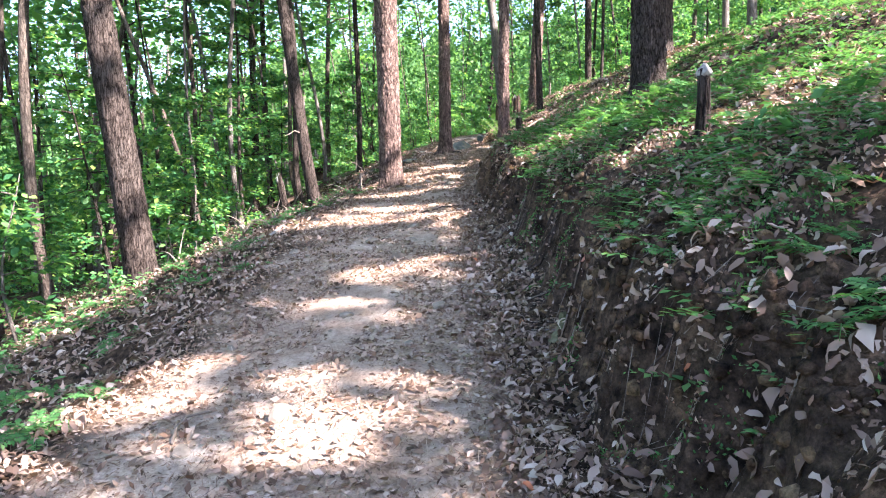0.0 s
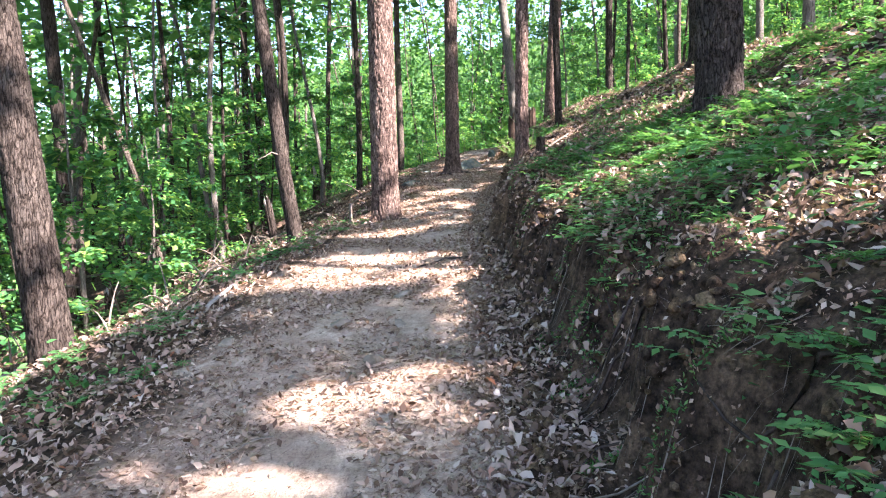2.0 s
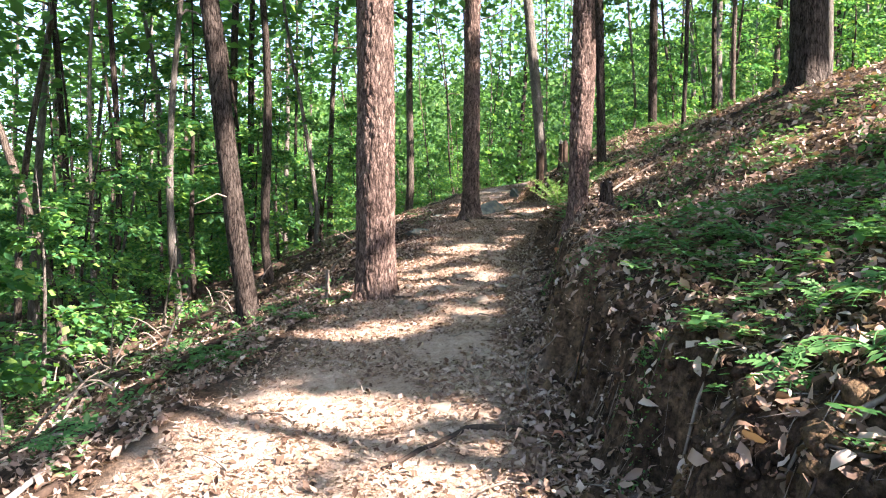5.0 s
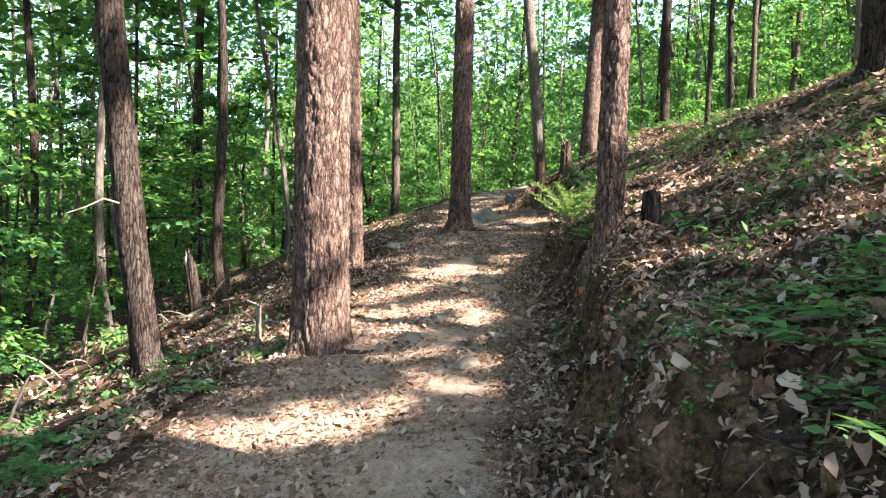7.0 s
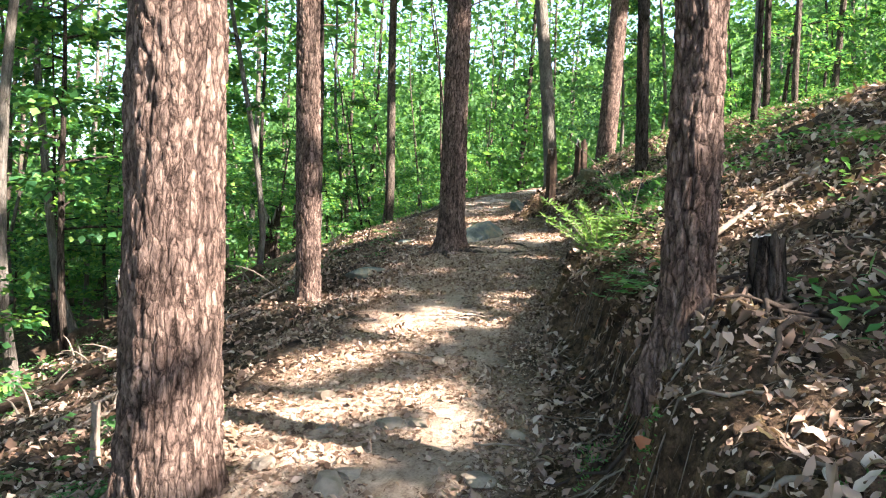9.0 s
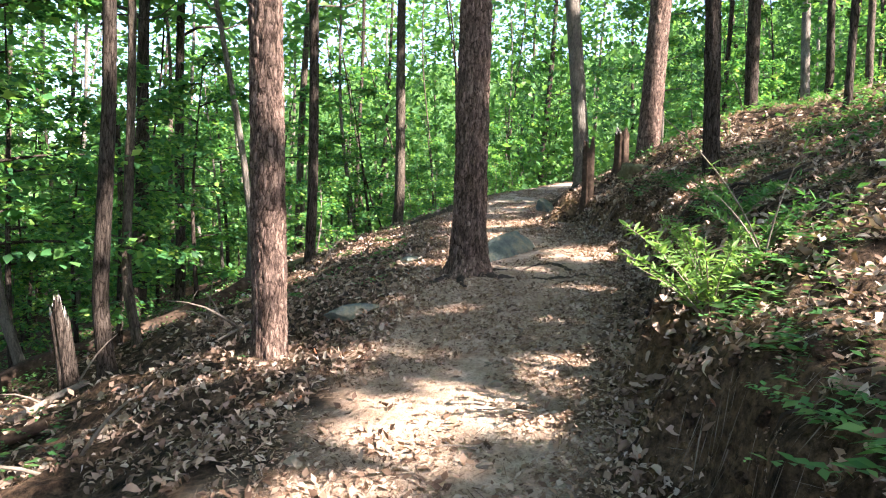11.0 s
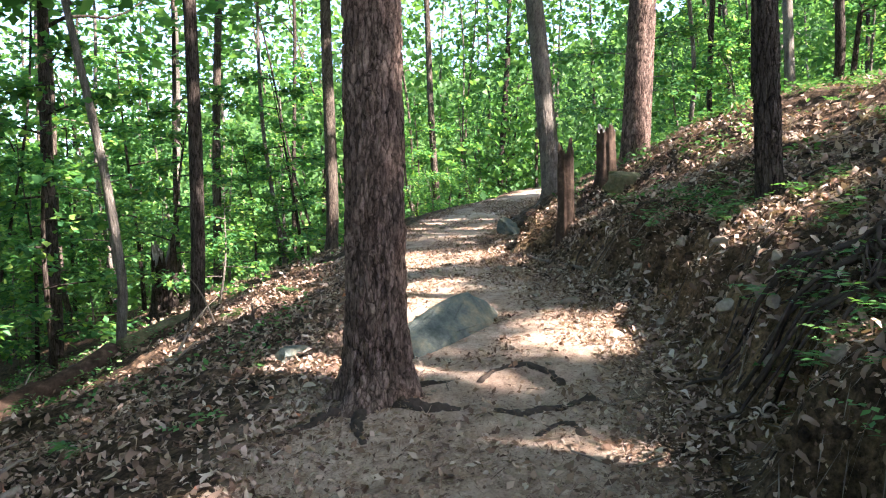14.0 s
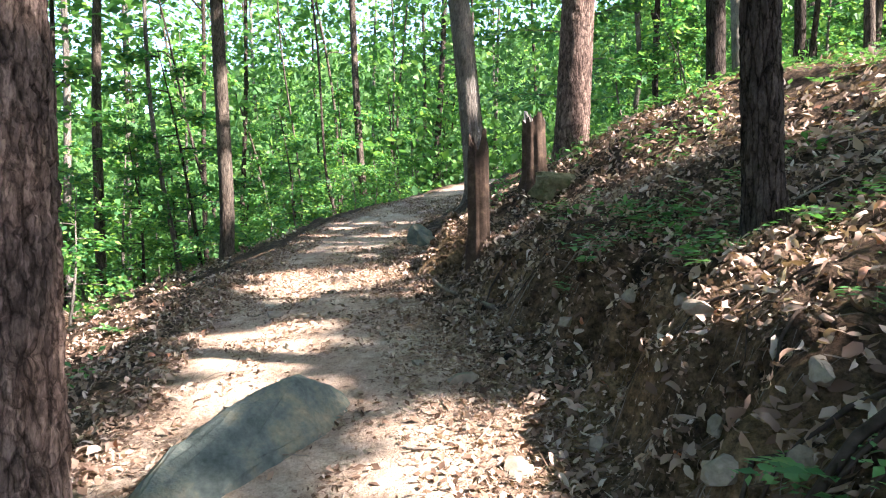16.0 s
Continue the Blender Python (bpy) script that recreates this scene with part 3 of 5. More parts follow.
NAMED = [
    # name, x, y, diameter, lean, bark, plates, depth, sides, step, flare, bend, label, category
    ("pine_tree", -0.98, 13.22, 0.42, (-0.004, 0.0), PINE_BARK, 0.052, 0.017, 124, 0.02, 0.34, 0.0, "stout pine with scaly reddish-brown bark at the trail's edge", "pine tree"),
    ("pine_tree", 0.09, 19.55, 0.335, (0.004, 0.0), PINE_BARK, 0.048, 0.017, 110, 0.018, 0.75, 0.0, "dark scaly pine with spreading roots beside the trail", "pine tree"),
    ("pine_tree", -1.40, 17.76, 0.27, (-0.028, 0.0), PINE_BARK, 0.045, 0.015, 84, 0.018, 0.2, 0.0, "slender pine with flaky brown bark", "pine tree"),
    ("pine_tree", 1.14, 13.0, 0.195, (0.012, 0.0), PINE_BARK, 0.04, 0.016, 80, 0.015, 0.35, 0.0, "slim pine with rough plated bark on the bank", "pine tree"),
    ("oak_tree", 2.68, 9.15, 0.43, (-0.015, 0.0), DARK_BARK, 0.05, 0.022, 80, 0.025, 0.35, 0.0, "thick oak with deeply furrowed dark bark on the slope", "oak tree"),
    ("oak_tree", 2.92, 20.9, 0.185, (-0.03, 0.0), DARK_BARK, 0.028, 0.012, 64, 0.02, 0.45, 0.012, "young oak with dark furrowed bark on the bank", "oak tree"),
    ("maple_tree", 2.50, 28.6, 0.36, (-0.085, 0.02), GREY_BARK, 0.06, 0.006, 48, 0.03, 0.5, 0.03, "leaning tree with smooth grey bark at the bend", "maple tree"),
    ("pine_tree", 3.47, 26.6, 0.44, (0.055, 0.0), PINE_BARK, 0.05, 0.013, 64, 0.03, 0.3, 0.0, "pine with pale sunlit bark above the stumps", "pine tree"),
    ("oak_tree", -4.0, 9.2, 0.42, (-0.125, 0.03), DARK_BARK, 0.04, 0.012, 64, 0.025, 0.25, 0.0, "leaning brown-barked tree below the trail", "oak tree"),
    ("oak_tree", -5.6, 8.4, 0.34, (-0.03, 0.0), DARK_BARK, 0.04, 0.012, 48, 0.03, 0.25, 0.0, "dark straight trunk down the slope", "oak tree"),
    ("maple_tree", -2.52, 13.75, 0.24, (-0.14, 0.03), DARK_BARK, 0.035, 0.010, 56, 0.025, 0.35, 0.03, "crooked dark tree with a broken side branch", "maple tree"),
    ("oak_tree", 5.05, 16.3, 0.52, (-0.01, 0.0), DARK_BARK, 0.06, 0.014, 40, 0.06, 0.3, 0.0, "broad old oak trunk high on the slope", "oak tree"),
    ("maple_tree", 4.95, 21.9, 0.10, (0.01, 0.0), DARK_BARK, 0.04, 0.005, 20, 0.08, 0.3, 0.03, "thin dark young maple on the slope", "maple tree"),
    ("maple_tree", 5.6, 27.0, 0.26, (0.0, 0.0), DARK_BARK, 0.05, 0.008, 28, 0.08, 0.3, 0.0, "straight dark maple on the upper slope", "maple tree"),
]
for k, (nm, x, y, dia, lean, bark, pl, dp, sd, st, fl, bd, lb, ct) in enumerate(NAMED):
    tall_tree(nm, x, y, dia, lean, bark, lb, ct, pl, dp, sd, st, fl, 18, k + 1, (10, 17.5, 3.6, 1500, 0.46), bd, 4.6 if y < 22 else 6.5, low_twigs=3 if k in (6, 10) else 0)


# woodland all round, on a jittered grid that leaves the trail open
def woodland():
    rng = np.random.RandomState(5)
    taken = [(n[1], n[2]) for n in NAMED]
    k = 100
    for gx in np.arange(-30, 42, 5.2):
        for gy in np.arange(-26, 66, 5.2):
            x, y = gx + rng.uniform(-2, 2), gy + rng.uniform(-2, 2)
            foot, edge = float(along(y, FOOT_X)), float(along(y, EDGE_X))
            if edge - 2.2 < x < foot + 2.4 or (y < 24 and edge - 4.5 < x < foot + 4.5) or min((x - a) ** 2 + (y - b) ** 2 for a, b in taken) < 2.5:
                if not (y < -2 and not (edge - 1 < x < foot + 1)):
                    continue
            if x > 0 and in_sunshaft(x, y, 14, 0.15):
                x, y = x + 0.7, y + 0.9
            taken.append((x, y))
            k += 1
            dia = 0.14 + 0.22 * rng.rand() ** 1.5
            lean = (rng.normal(0, 0.03), rng.normal(0, 0.03))
            bark = (WOOD_BARK, DARK_BARK, GREY_BARK)[rng.randint(3)]
            word = {"woodland_bark": "brown", "dark_furrowed_bark": "dark", "grey_smooth_bark": "grey"}[bark.name]
            near = -14 < x < 16 and -2 < y < 36
            tall_tree("forest_tree", x, y, dia, lean, bark, word + "-barked slender tree standing in the wood", "tree", 0.05, 0.008, 16 if near else 8,
                      0.16 if near else 0.8, 0.35, 15 + 4 * rng.rand(), k, (8.5, 16.5, 3.6, 1900, 0.48) if 3 < x < 26 and -24 < y < 27 else (7.0, 16.5, 3.5, 1150, 0.40), 0.04, 6.0, 0.55, limbs=4 if near else 2)
    # two unseen trees added towards the sun to keep the boulder in shade
    for x, y in ((15.6, 12.2), (17.6, 11.2)):
        k += 1
        taken.append((x, y))
        tall_tree("forest_tree", x, y, 0.24, (0.02, -0.01), WOOD_BARK, "unseen brown-barked slender tree added to shade the boulder", "tree", 0.05, 0.008, 12, 0.3, 0.35, 17, k, (8.5, 16.5, 3.8, 1900, 0.48), 0.04, 6.0, 0.5)
    # thin, crooked stems that crowd the wood beside the trail
    for _ in range(400):
        y = rng.uniform(8, 46)
        x = float(along(y, EDGE_X)) - 3.4 - 20 * rng.rand() ** 1.2 if rng.rand() < 0.8 or y < 26 else float(along(y, FOOT_X)) + rng.uniform(3.0, 14)
        if min((x - a) ** 2 + (y - b) ** 2 for a, b in taken) < 1.6:
            continue
        taken.append((x, y))
        k += 1
        if k > 400:
            break
        lean = (rng.normal(-0.05, 0.1), rng.normal(0, 0.06))
        bark, word = ((WOOD_BARK, "brown"), (DARK_BARK, "dark"), (DARK_BARK, "dark"), (GREY_BARK, "grey"))[rng.randint(4)]
        tall_tree("forest_tree", x, y, 0.07 + 0.13 * rng.rand() ** 1.6, lean, bark, "thin crooked " + word + "-barked tree among saplings", "tree", 0.05, 0.006, 10, 0.25, 0.4,
                  9 + 6 * rng.rand(), k, (6.5, 13, 2.2, 260, 0.3), 0.16, 6.0, 0.55, limbs=1)


woodland()


# ---- understorey: young broad-leaved trees ----
def sapling_parts(height, reach, branches, per_branch, leaf, seed, first=0.12):
    """Meshes of a young tree: a thin stem, flat branches and their leaves."""
    rng = np.random.RandomState(seed)
    t = np.linspace(0, 1, 9)
    bx, by = rng.uniform(-0.35, 0.35, 2)
    line = np.stack([bx * t * t + 0.06 * np.sin(t * 6 + seed), by * t * t, height * t - 0.15], -1)
    r = 0.012 * height ** 0.8 + 0.006
    stem = tube(line, r * (1 - 0.85 * t), 7)
    limbs, P, A, N = [], [], [], []
    for k in range(branches):
        u = first + (0.98 - first) * (k + 0.6 * rng.rand()) / branches
        o = np.array([np.interp(u, t, line[:, i]) for i in range(3)])
        a = k * 2.4 + rng.uniform(-0.5, 0.5)
        ln = reach * (1 - 0.55 * u) * rng.uniform(0.65, 1.15)
        d = np.array([np.cos(a), np.sin(a), rng.uniform(0.05, 0.35)])
        s = np.linspace(0, 1, 6)
        pts = o + d * (ln * s)[:, None] + np.array([0, 0, -0.18 * ln])[None] * (s ** 2)[:, None]
        limbs.append(tube(pts, r * 0.42 * (1 - 0.8 * s), 3))
        q = 0.12 + 0.92 * rng.rand(per_branch) ** 0.75
        side = np.array([-d[1], d[0], 0])
        w = rng.normal(0, 0.20 * ln, per_branch) * (1.15 - 0.6 * q)
        c = o + d * (ln * q)[:, None] + side * w[:, None] + np.array([0, 0, 1.0]) * (-0.18 * ln * q ** 2 - 0.10 * np.abs(w) + rng.normal(0, 0.07, per_branch))[:, None]
        P.append(c)
        A.append(d * 0.7 + side * np.sign(w)[:, None] * 0.8 + rng.normal(0, 0.45, (per_branch, 3)) - np.array([0, 0, 0.35]))
        N.append(rng.normal(0, 0.42, (per_branch, 3)) + np.array([0, 0, 1.0]))
    P, A, N = np.vstack(P), np.vstack(A), np.vstack(N)
    L = leaf * (0.6 + 0.7 * rng.rand(len(P)))
    return stem, limbs, blades(P, A, N, L, L * 0.72)


def build_sapling(height, reach, branches, per_branch, leaf, seed, first=0.12):
    stem, limbs, crown = sapling_parts(height, reach, branches, per_branch, leaf, seed, first)
    e = thing("sapling", 0, 0, 0, "young broad-leaved sapling with layered bright green leaves", "sapling", "saplings of the understorey")
    bark = (DARK_BARK, GREY_BARK)[seed % 2]
    part("stem", tri_clean("stem", *stem, bark, plate=np.full(len(stem[0]), 0.7)), e)
    for v, f in limbs[:5]:
        part("branch", tri_clean("branch", v, f, bark, plate=np.full(len(v), 0.7)), e)
    v, f = join(limbs[5:])
    part("crown_wood", tri_clean("crown_wood", v, f, bark, plate=np.full(len(v), 0.7)), e)["kind"] = "stuff"
    part("foliage", mesh_of("foliage", *crown, MAPLE), e, "layered sprays of green leaves")
    return e


def understorey():
    rng = np.random.RandomState(77)
    kinds = [build_sapling(h, r, b, p, lf, s, fi) for h, r, b, p, lf, s, fi in (
        (3.2, 1.3, 12, 140, 0.115, 1, 0.10), (4.6, 1.7, 13, 160, 0.125, 2, 0.12), (6.2, 2.1, 14, 175, 0.135, 3, 0.15),
        (7.5, 2.3, 15, 185, 0.145, 4, 0.25), (2.0, 1.1, 9, 110, 0.10, 5, 0.05))]
    spots = []
    tries = 0
    while len(spots) < 262 and tries < 9000:
        tries += 1
        y = rng.uniform(1, 62) if rng.rand() < 0.75 else rng.uniform(26, 62)
        edge, foot = float(along(y, EDGE_X)), float(along(y, FOOT_X))
        if rng.rand() < 0.72:
            d = (4.8 if 14 < y < 27 else 2.8) + 23 * rng.rand() ** 1.75
            x = edge - d
            kind = 4 if d < 3.6 else rng.randint(0, 5)
            if d < 5.0 and kind in (2, 3):
                kind = 1
        else:
            if y < 26 and rng.rand() < 0.35:
                continue
            d = (5.5 if y < 24 else 4.5 if y < 30 else 2.2) + 22 * rng.rand() ** 1.2
            x = foot + d
            kind = rng.randint(0, 5) if y > 30 else (0, 4, 1)[rng.randint(3)]
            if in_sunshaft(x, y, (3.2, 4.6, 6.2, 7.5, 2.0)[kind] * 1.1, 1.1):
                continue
        if min([(x - a) ** 2 + (y - b) ** 2 for a, b in spots] + [99]) < 1.3:
            continue
        spots.append((x, y))
        m = pose(x, y, ground_at(x, y), rng.uniform(-5, 5), rng.uniform(-5, 5), rng.uniform(0, 360)) @ Matrix.Scale(rng.uniform(0.8, 1.2), 4)
        e = copy_thing(kinds[kind], m)
        e.matrix_basis = m
    for e in kinds:
        x, y = -9 - 2.1 * kinds.index(e), 31 + 3 * kinds.index(e)
        e.matrix_basis = pose(x, y, ground_at(x, y))


understorey()


# ---- far woods, past where single trees can be told apart ----
def far_woods():
    rng = np.random.RandomState(9)
    n = 160000
    a = rng.uniform(radians(-70), radians(62), n)
    d = 34 + 40 * rng.rand(n) ** 1.2
    x, y = d * np.sin(a), 8 + d * np.cos(a)
    g = land(x, y, False)
    clump = vnoise(x * 0.22, y * 0.22, 41)
    h = rng.rand(n) ** 1.3 * (9 + 13 * clump)
    h = h * np.where(a < -0.35, 0.5, 0.85)
    keep = vnoise(a * 40, h * 0.5, 43) * 0.6 + vnoise(a * 110, h * 1.4, 44) * 0.4 > 0.33
    p = np.stack([x, y, g + h + 0.2], -1)[keep]
    k = len(p)
    L = 0.33 * (0.6 + 0.8 * rng.rand(k))
    v, f = blades(p, rng.normal(0, 1, (k, 3)), rng.normal(0, 0.75, (k, 3)) + np.array([0, 0, 0.8]), L, L * 0.62)
    tagged(new("far_woods", mesh_of("far_woods", v, f, CANOPY)), "distant green woodland foliage closing the view", "woodland", kind="stuff")


far_woods()


def backdrop():
    """The green distance that closes the wood, past ninety metres."""
    a = np.linspace(radians(-115), radians(115), 240)
    r = 96 + 5 * vnoise(a * 30, a * 0, 45)
    x, y = r * np.sin(a), 8 + r * np.cos(a)
    g = land(x, y, False)
    top = np.maximum(g + 9, 5.5) + 9 * smooth((a + 0.55) / 0.4) + 6 * vnoise(a * 60, a * 0, 46) + 2.5 * vnoise(a * 260, a * 0, 47)
    rows = 10
    u = np.linspace(0, 1, rows)[:, None]
    bulge = 2.5 * (vnoise(a[None] * 120 + 0 * u, u * 9, 48) - 0.5)
    X, Y, Z = x + np.sin(a) * bulge, y + np.cos(a) * bulge, (g - 4) + (top - g + 4) * u
    i, j = np.meshgrid(np.arange(rows - 1), np.arange(239), indexing="ij")
    f = np.stack([i * 240 + j, i * 240 + j + 1, (i + 1) * 240 + j + 1, (i + 1) * 240 + j], -1).reshape(-1, 4)
    tagged(new("backdrop", mesh_of("backdrop", np.stack([X, Y, Z], -1).reshape(-1, 3), f, DISTANCE)), "hazy green wall of distant woodland, leaf shade painted in", "backdrop", kind="structure")


backdrop()


# ---- fallen leaves and litter ----
def lie_on(x, y, rng, tilt):
    """Places, axes and normals of leaves that lie on the ground."""
    e = 0.05
    z = land(x, y)
    nx, ny = -(land(x + e, y) - z) / e, -(land(x, y + e) - z) / e
    n = np.stack([nx, ny, np.ones_like(z)], -1)
    n /= np.linalg.norm(n, axis=1)[:, None]
    n = n + rng.normal(0, tilt, n.shape)
    a = rng.normal(0, 1, n.shape)
    a -= n * (np.sum(a * n, 1) / np.sum(n * n, 1))[:, None]
    return np.stack([x, y, z + 0.004], -1), a, n


def lobed_leaves(pos, axis, normal, length, width, rng):
    """Dry oak leaves: lobed outline, cupped along the middle, bent and twisted, eleven corners each."""
    n = len(pos)
    axis = axis / (np.linalg.norm(axis, axis=1)[:, None] + 1e-9)
    side = np.cross(normal, axis)
    side /= np.linalg.norm(side, axis=1)[:, None] + 1e-9
    up = np.cross(axis, side)
    L, W = length[:, None], width[:, None]
    bend, twist = rng.normal(0.0, 0.4, (n, 1)), rng.normal(0, 0.4, (n, 1))
    cup = rng.normal(0.3, 0.5, (2, n, 1))
    rows = [pos]
    for u, w in ((0.26, 0.40), (0.52, 0.40), (0.76, 0.36)):
        mid = pos + axis * L * u + up * L * bend * (u - u * u) * 2
        for k, sg in ((0, 1.0), (None, 0.0), (1, -1.0)):
            if k is None:
                rows.append(mid)
                continue
            ww = W * w * rng.uniform(0.6, 1.3, (n, 1))
            rows.append(mid + side * ww * sg + up * ww * (cup[k] + sg * twist * (u - 0.4) * 2) + axis * L * rng.uniform(-0.05, 0.05, (n, 1)))
    rows.append(pos + axis * L - up * L * bend * 0.4)
    v = np.stack(rows, 1)
    tri = [(0, 2, 1), (0, 3, 2), (10, 7, 8), (10, 8, 9)]
    for a in (1, 4):
        tri += [(a, a + 1, a + 4), (a, a + 4, a + 3), (a + 1, a + 2, a + 5), (a + 1, a + 5, a + 4)]
    f = (np.arange(n)[:, None, None] * 11 + np.array(tri)[None]).reshape(-1, 3)
    return v.reshape(-1, 3), f


def leaf_litter():
    rng = np.random.RandomState(12)
    # whole leaves on the bank and the trail's outer side
    n = 74000
    y = rng.uniform(1.2, 27, n)
    u = rng.rand(n)
    x = np.where(u < 0.56, along(y, FOOT_X) - np.where(y > 11, 0.02, 0.2) + 2.9 * rng.rand(n) ** 1.25, along(y, EDGE_X) + np.interp(y, [6, 8, 15.5, 17], [0.0, -0.2, -0.2, 0.2]) - 2.7 * rng.rand(n) ** 1.35)
    patch = vnoise(x * 0.9, y * 0.9, 51) * 0.5 + vnoise(x * 2.6, y * 2.6, 52) * 0.5
    s = x - along(y, FOOT_X)
    steep = smooth(s / 0.15) * smooth((0.72 - s) / 0.25)
    keep = patch > 0.25 + np.where(y < 14, 0.1, 0.08) * steep
    x, y = x[keep], y[keep]
    p, a, nn = lie_on(x, y, rng, 0.42)
    p[:, 2] += 0.035 * rng.rand(len(p))
    L = 0.03 + 0.06 * rng.rand(len(x)) ** 1.4
    v, f = lobed_leaves(p - a / np.linalg.norm(a, axis=1)[:, None] * L[:, None] * 0.5, a, nn, L, L * rng.uniform(0.3, 0.55, len(x)), rng)
    tagged(new("leaf_litter", mesh_of("leaf_litter", v, f, LITTER)), "dry brown curled oak leaves covering the forest floor", "leaf litter", kind="stuff")
    # leaves higher up and farther down the slope
    n = 48000
    y = rng.uniform(1, 34, n)
    x = np.where(rng.rand(n) < 0.6, along(y, FOOT_X) + 1.8 + 5.5 * rng.rand(n), along(y, EDGE_X) - 1.4 - 5.0 * rng.rand(n))
    keep = vnoise(x * 0.9, y * 0.9, 51) * 0.55 + vnoise(x * 2.6, y * 2.6, 52) * 0.45 > 0.3
    x, y = x[keep], y[keep]
    p, a, nn = lie_on(x, y, rng, 0.5)
    p[:, 2] += 0.03 * rng.rand(len(p))
    L = 0.05 + 0.07 * rng.rand(len(x))
    v, f = blades(p, a, nn, L, L * rng.uniform(0.4, 0.65, len(x)))
    tagged(new("leaf_litter", mesh_of("leaf_litter", v, f, LITTER, True)), "dry brown fallen leaves strewn over the wooded slope", "leaf litter", kind="stuff")
    # broken leaves and crumbs in the bank and along the foot of it
    n = 100000
    y = rng.uniform(1.2, 27, n)
    x = along(y, FOOT_X) - 0.3 + 2.2 * rng.rand(n) ** 1.2
    keep = vnoise(x * 2.2, y * 2.2, 57) * 0.6 + vnoise(x * 7, y * 7, 58) * 0.4 > 0.40
    x, y = x[keep], y[keep]
    p, a, nn = lie_on(x, y, rng, 0.6)
    p[:, 2] += 0.012 * rng.rand(len(p))
    L = 0.009 + 0.026 * rng.rand(len(x)) ** 1.5
    v, f = blades(p, a, nn, L, L * 0.6)
    tagged(new("bank_litter", mesh_of("bank_litter", v, f, NEEDLES, True)), "crumbled brown leaves and bark on the cut bank", "leaf litter", kind="stuff")
    # crumbs, small leaves and needles on the trodden earth, drifted together in places
    n = 225000
    y = rng.uniform(1.0, 34, n)
    edge, foot = along(y, EDGE_X), along(y, FOOT_X)
    x = edge - 0.1 + (foot - edge + 0.2) * rng.rand(n)
    side = np.minimum(x - edge, foot - x)
    drift = vnoise(x * 1.3, y * 0.8, 53) * 0.5 + vnoise(x * 4.5, y * 3, 54) * 0.5
    keep = drift + rng.normal(0, 0.08, n) > 0.30 + 0.13 * smooth(side / 0.7)
    x, y = x[keep], y[keep]
    p, a, nn = lie_on(x, y, rng, 0.42)
    L = 0.014 + 0.05 * rng.rand(len(x)) ** 2.0
    thin = rng.rand(len(x)) < 0.35
    L = np.where(thin, L * 1.9, L)
    v, f = blades(p, a, nn, L, np.where(thin, 0.004, L * rng.uniform(0.4, 0.7, len(x))))
    tagged(new("trail_litter", mesh_of("trail_litter", v, f, NEEDLES, True)), "crumbled leaves and pine needles strewn on the trail", "leaf litter", kind="stuff")
    # single whole leaves on the trail
    n = 6500
    y = rng.uniform(1.4, 28, n)
    edge, foot = along(y, EDGE_X), along(y, FOOT_X)
    x = edge + (foot - edge) * rng.rand(n)
    keep = rng.rand(n) < 0.25 + 0.75 * smooth(1 - np.minimum(x - edge, foot - x) / 0.55)
    x, y = x[keep], y[keep]
    p, a, nn = lie_on(x, y, rng, 0.22)
    p[:, 2] += 0.006
    L = 0.018 + 0.036 * rng.rand(len(x)) ** 1.6
    v, f = lobed_leaves(p, a, nn, L, L * rng.uniform(0.3, 0.5, len(x)), rng)
    tagged(new("trail_leaves", mesh_of("trail_leaves", v, f, NEEDLES)), "single curled brown leaves lying on the trodden trail", "leaf litter", kind="stuff")


leaf_litter()


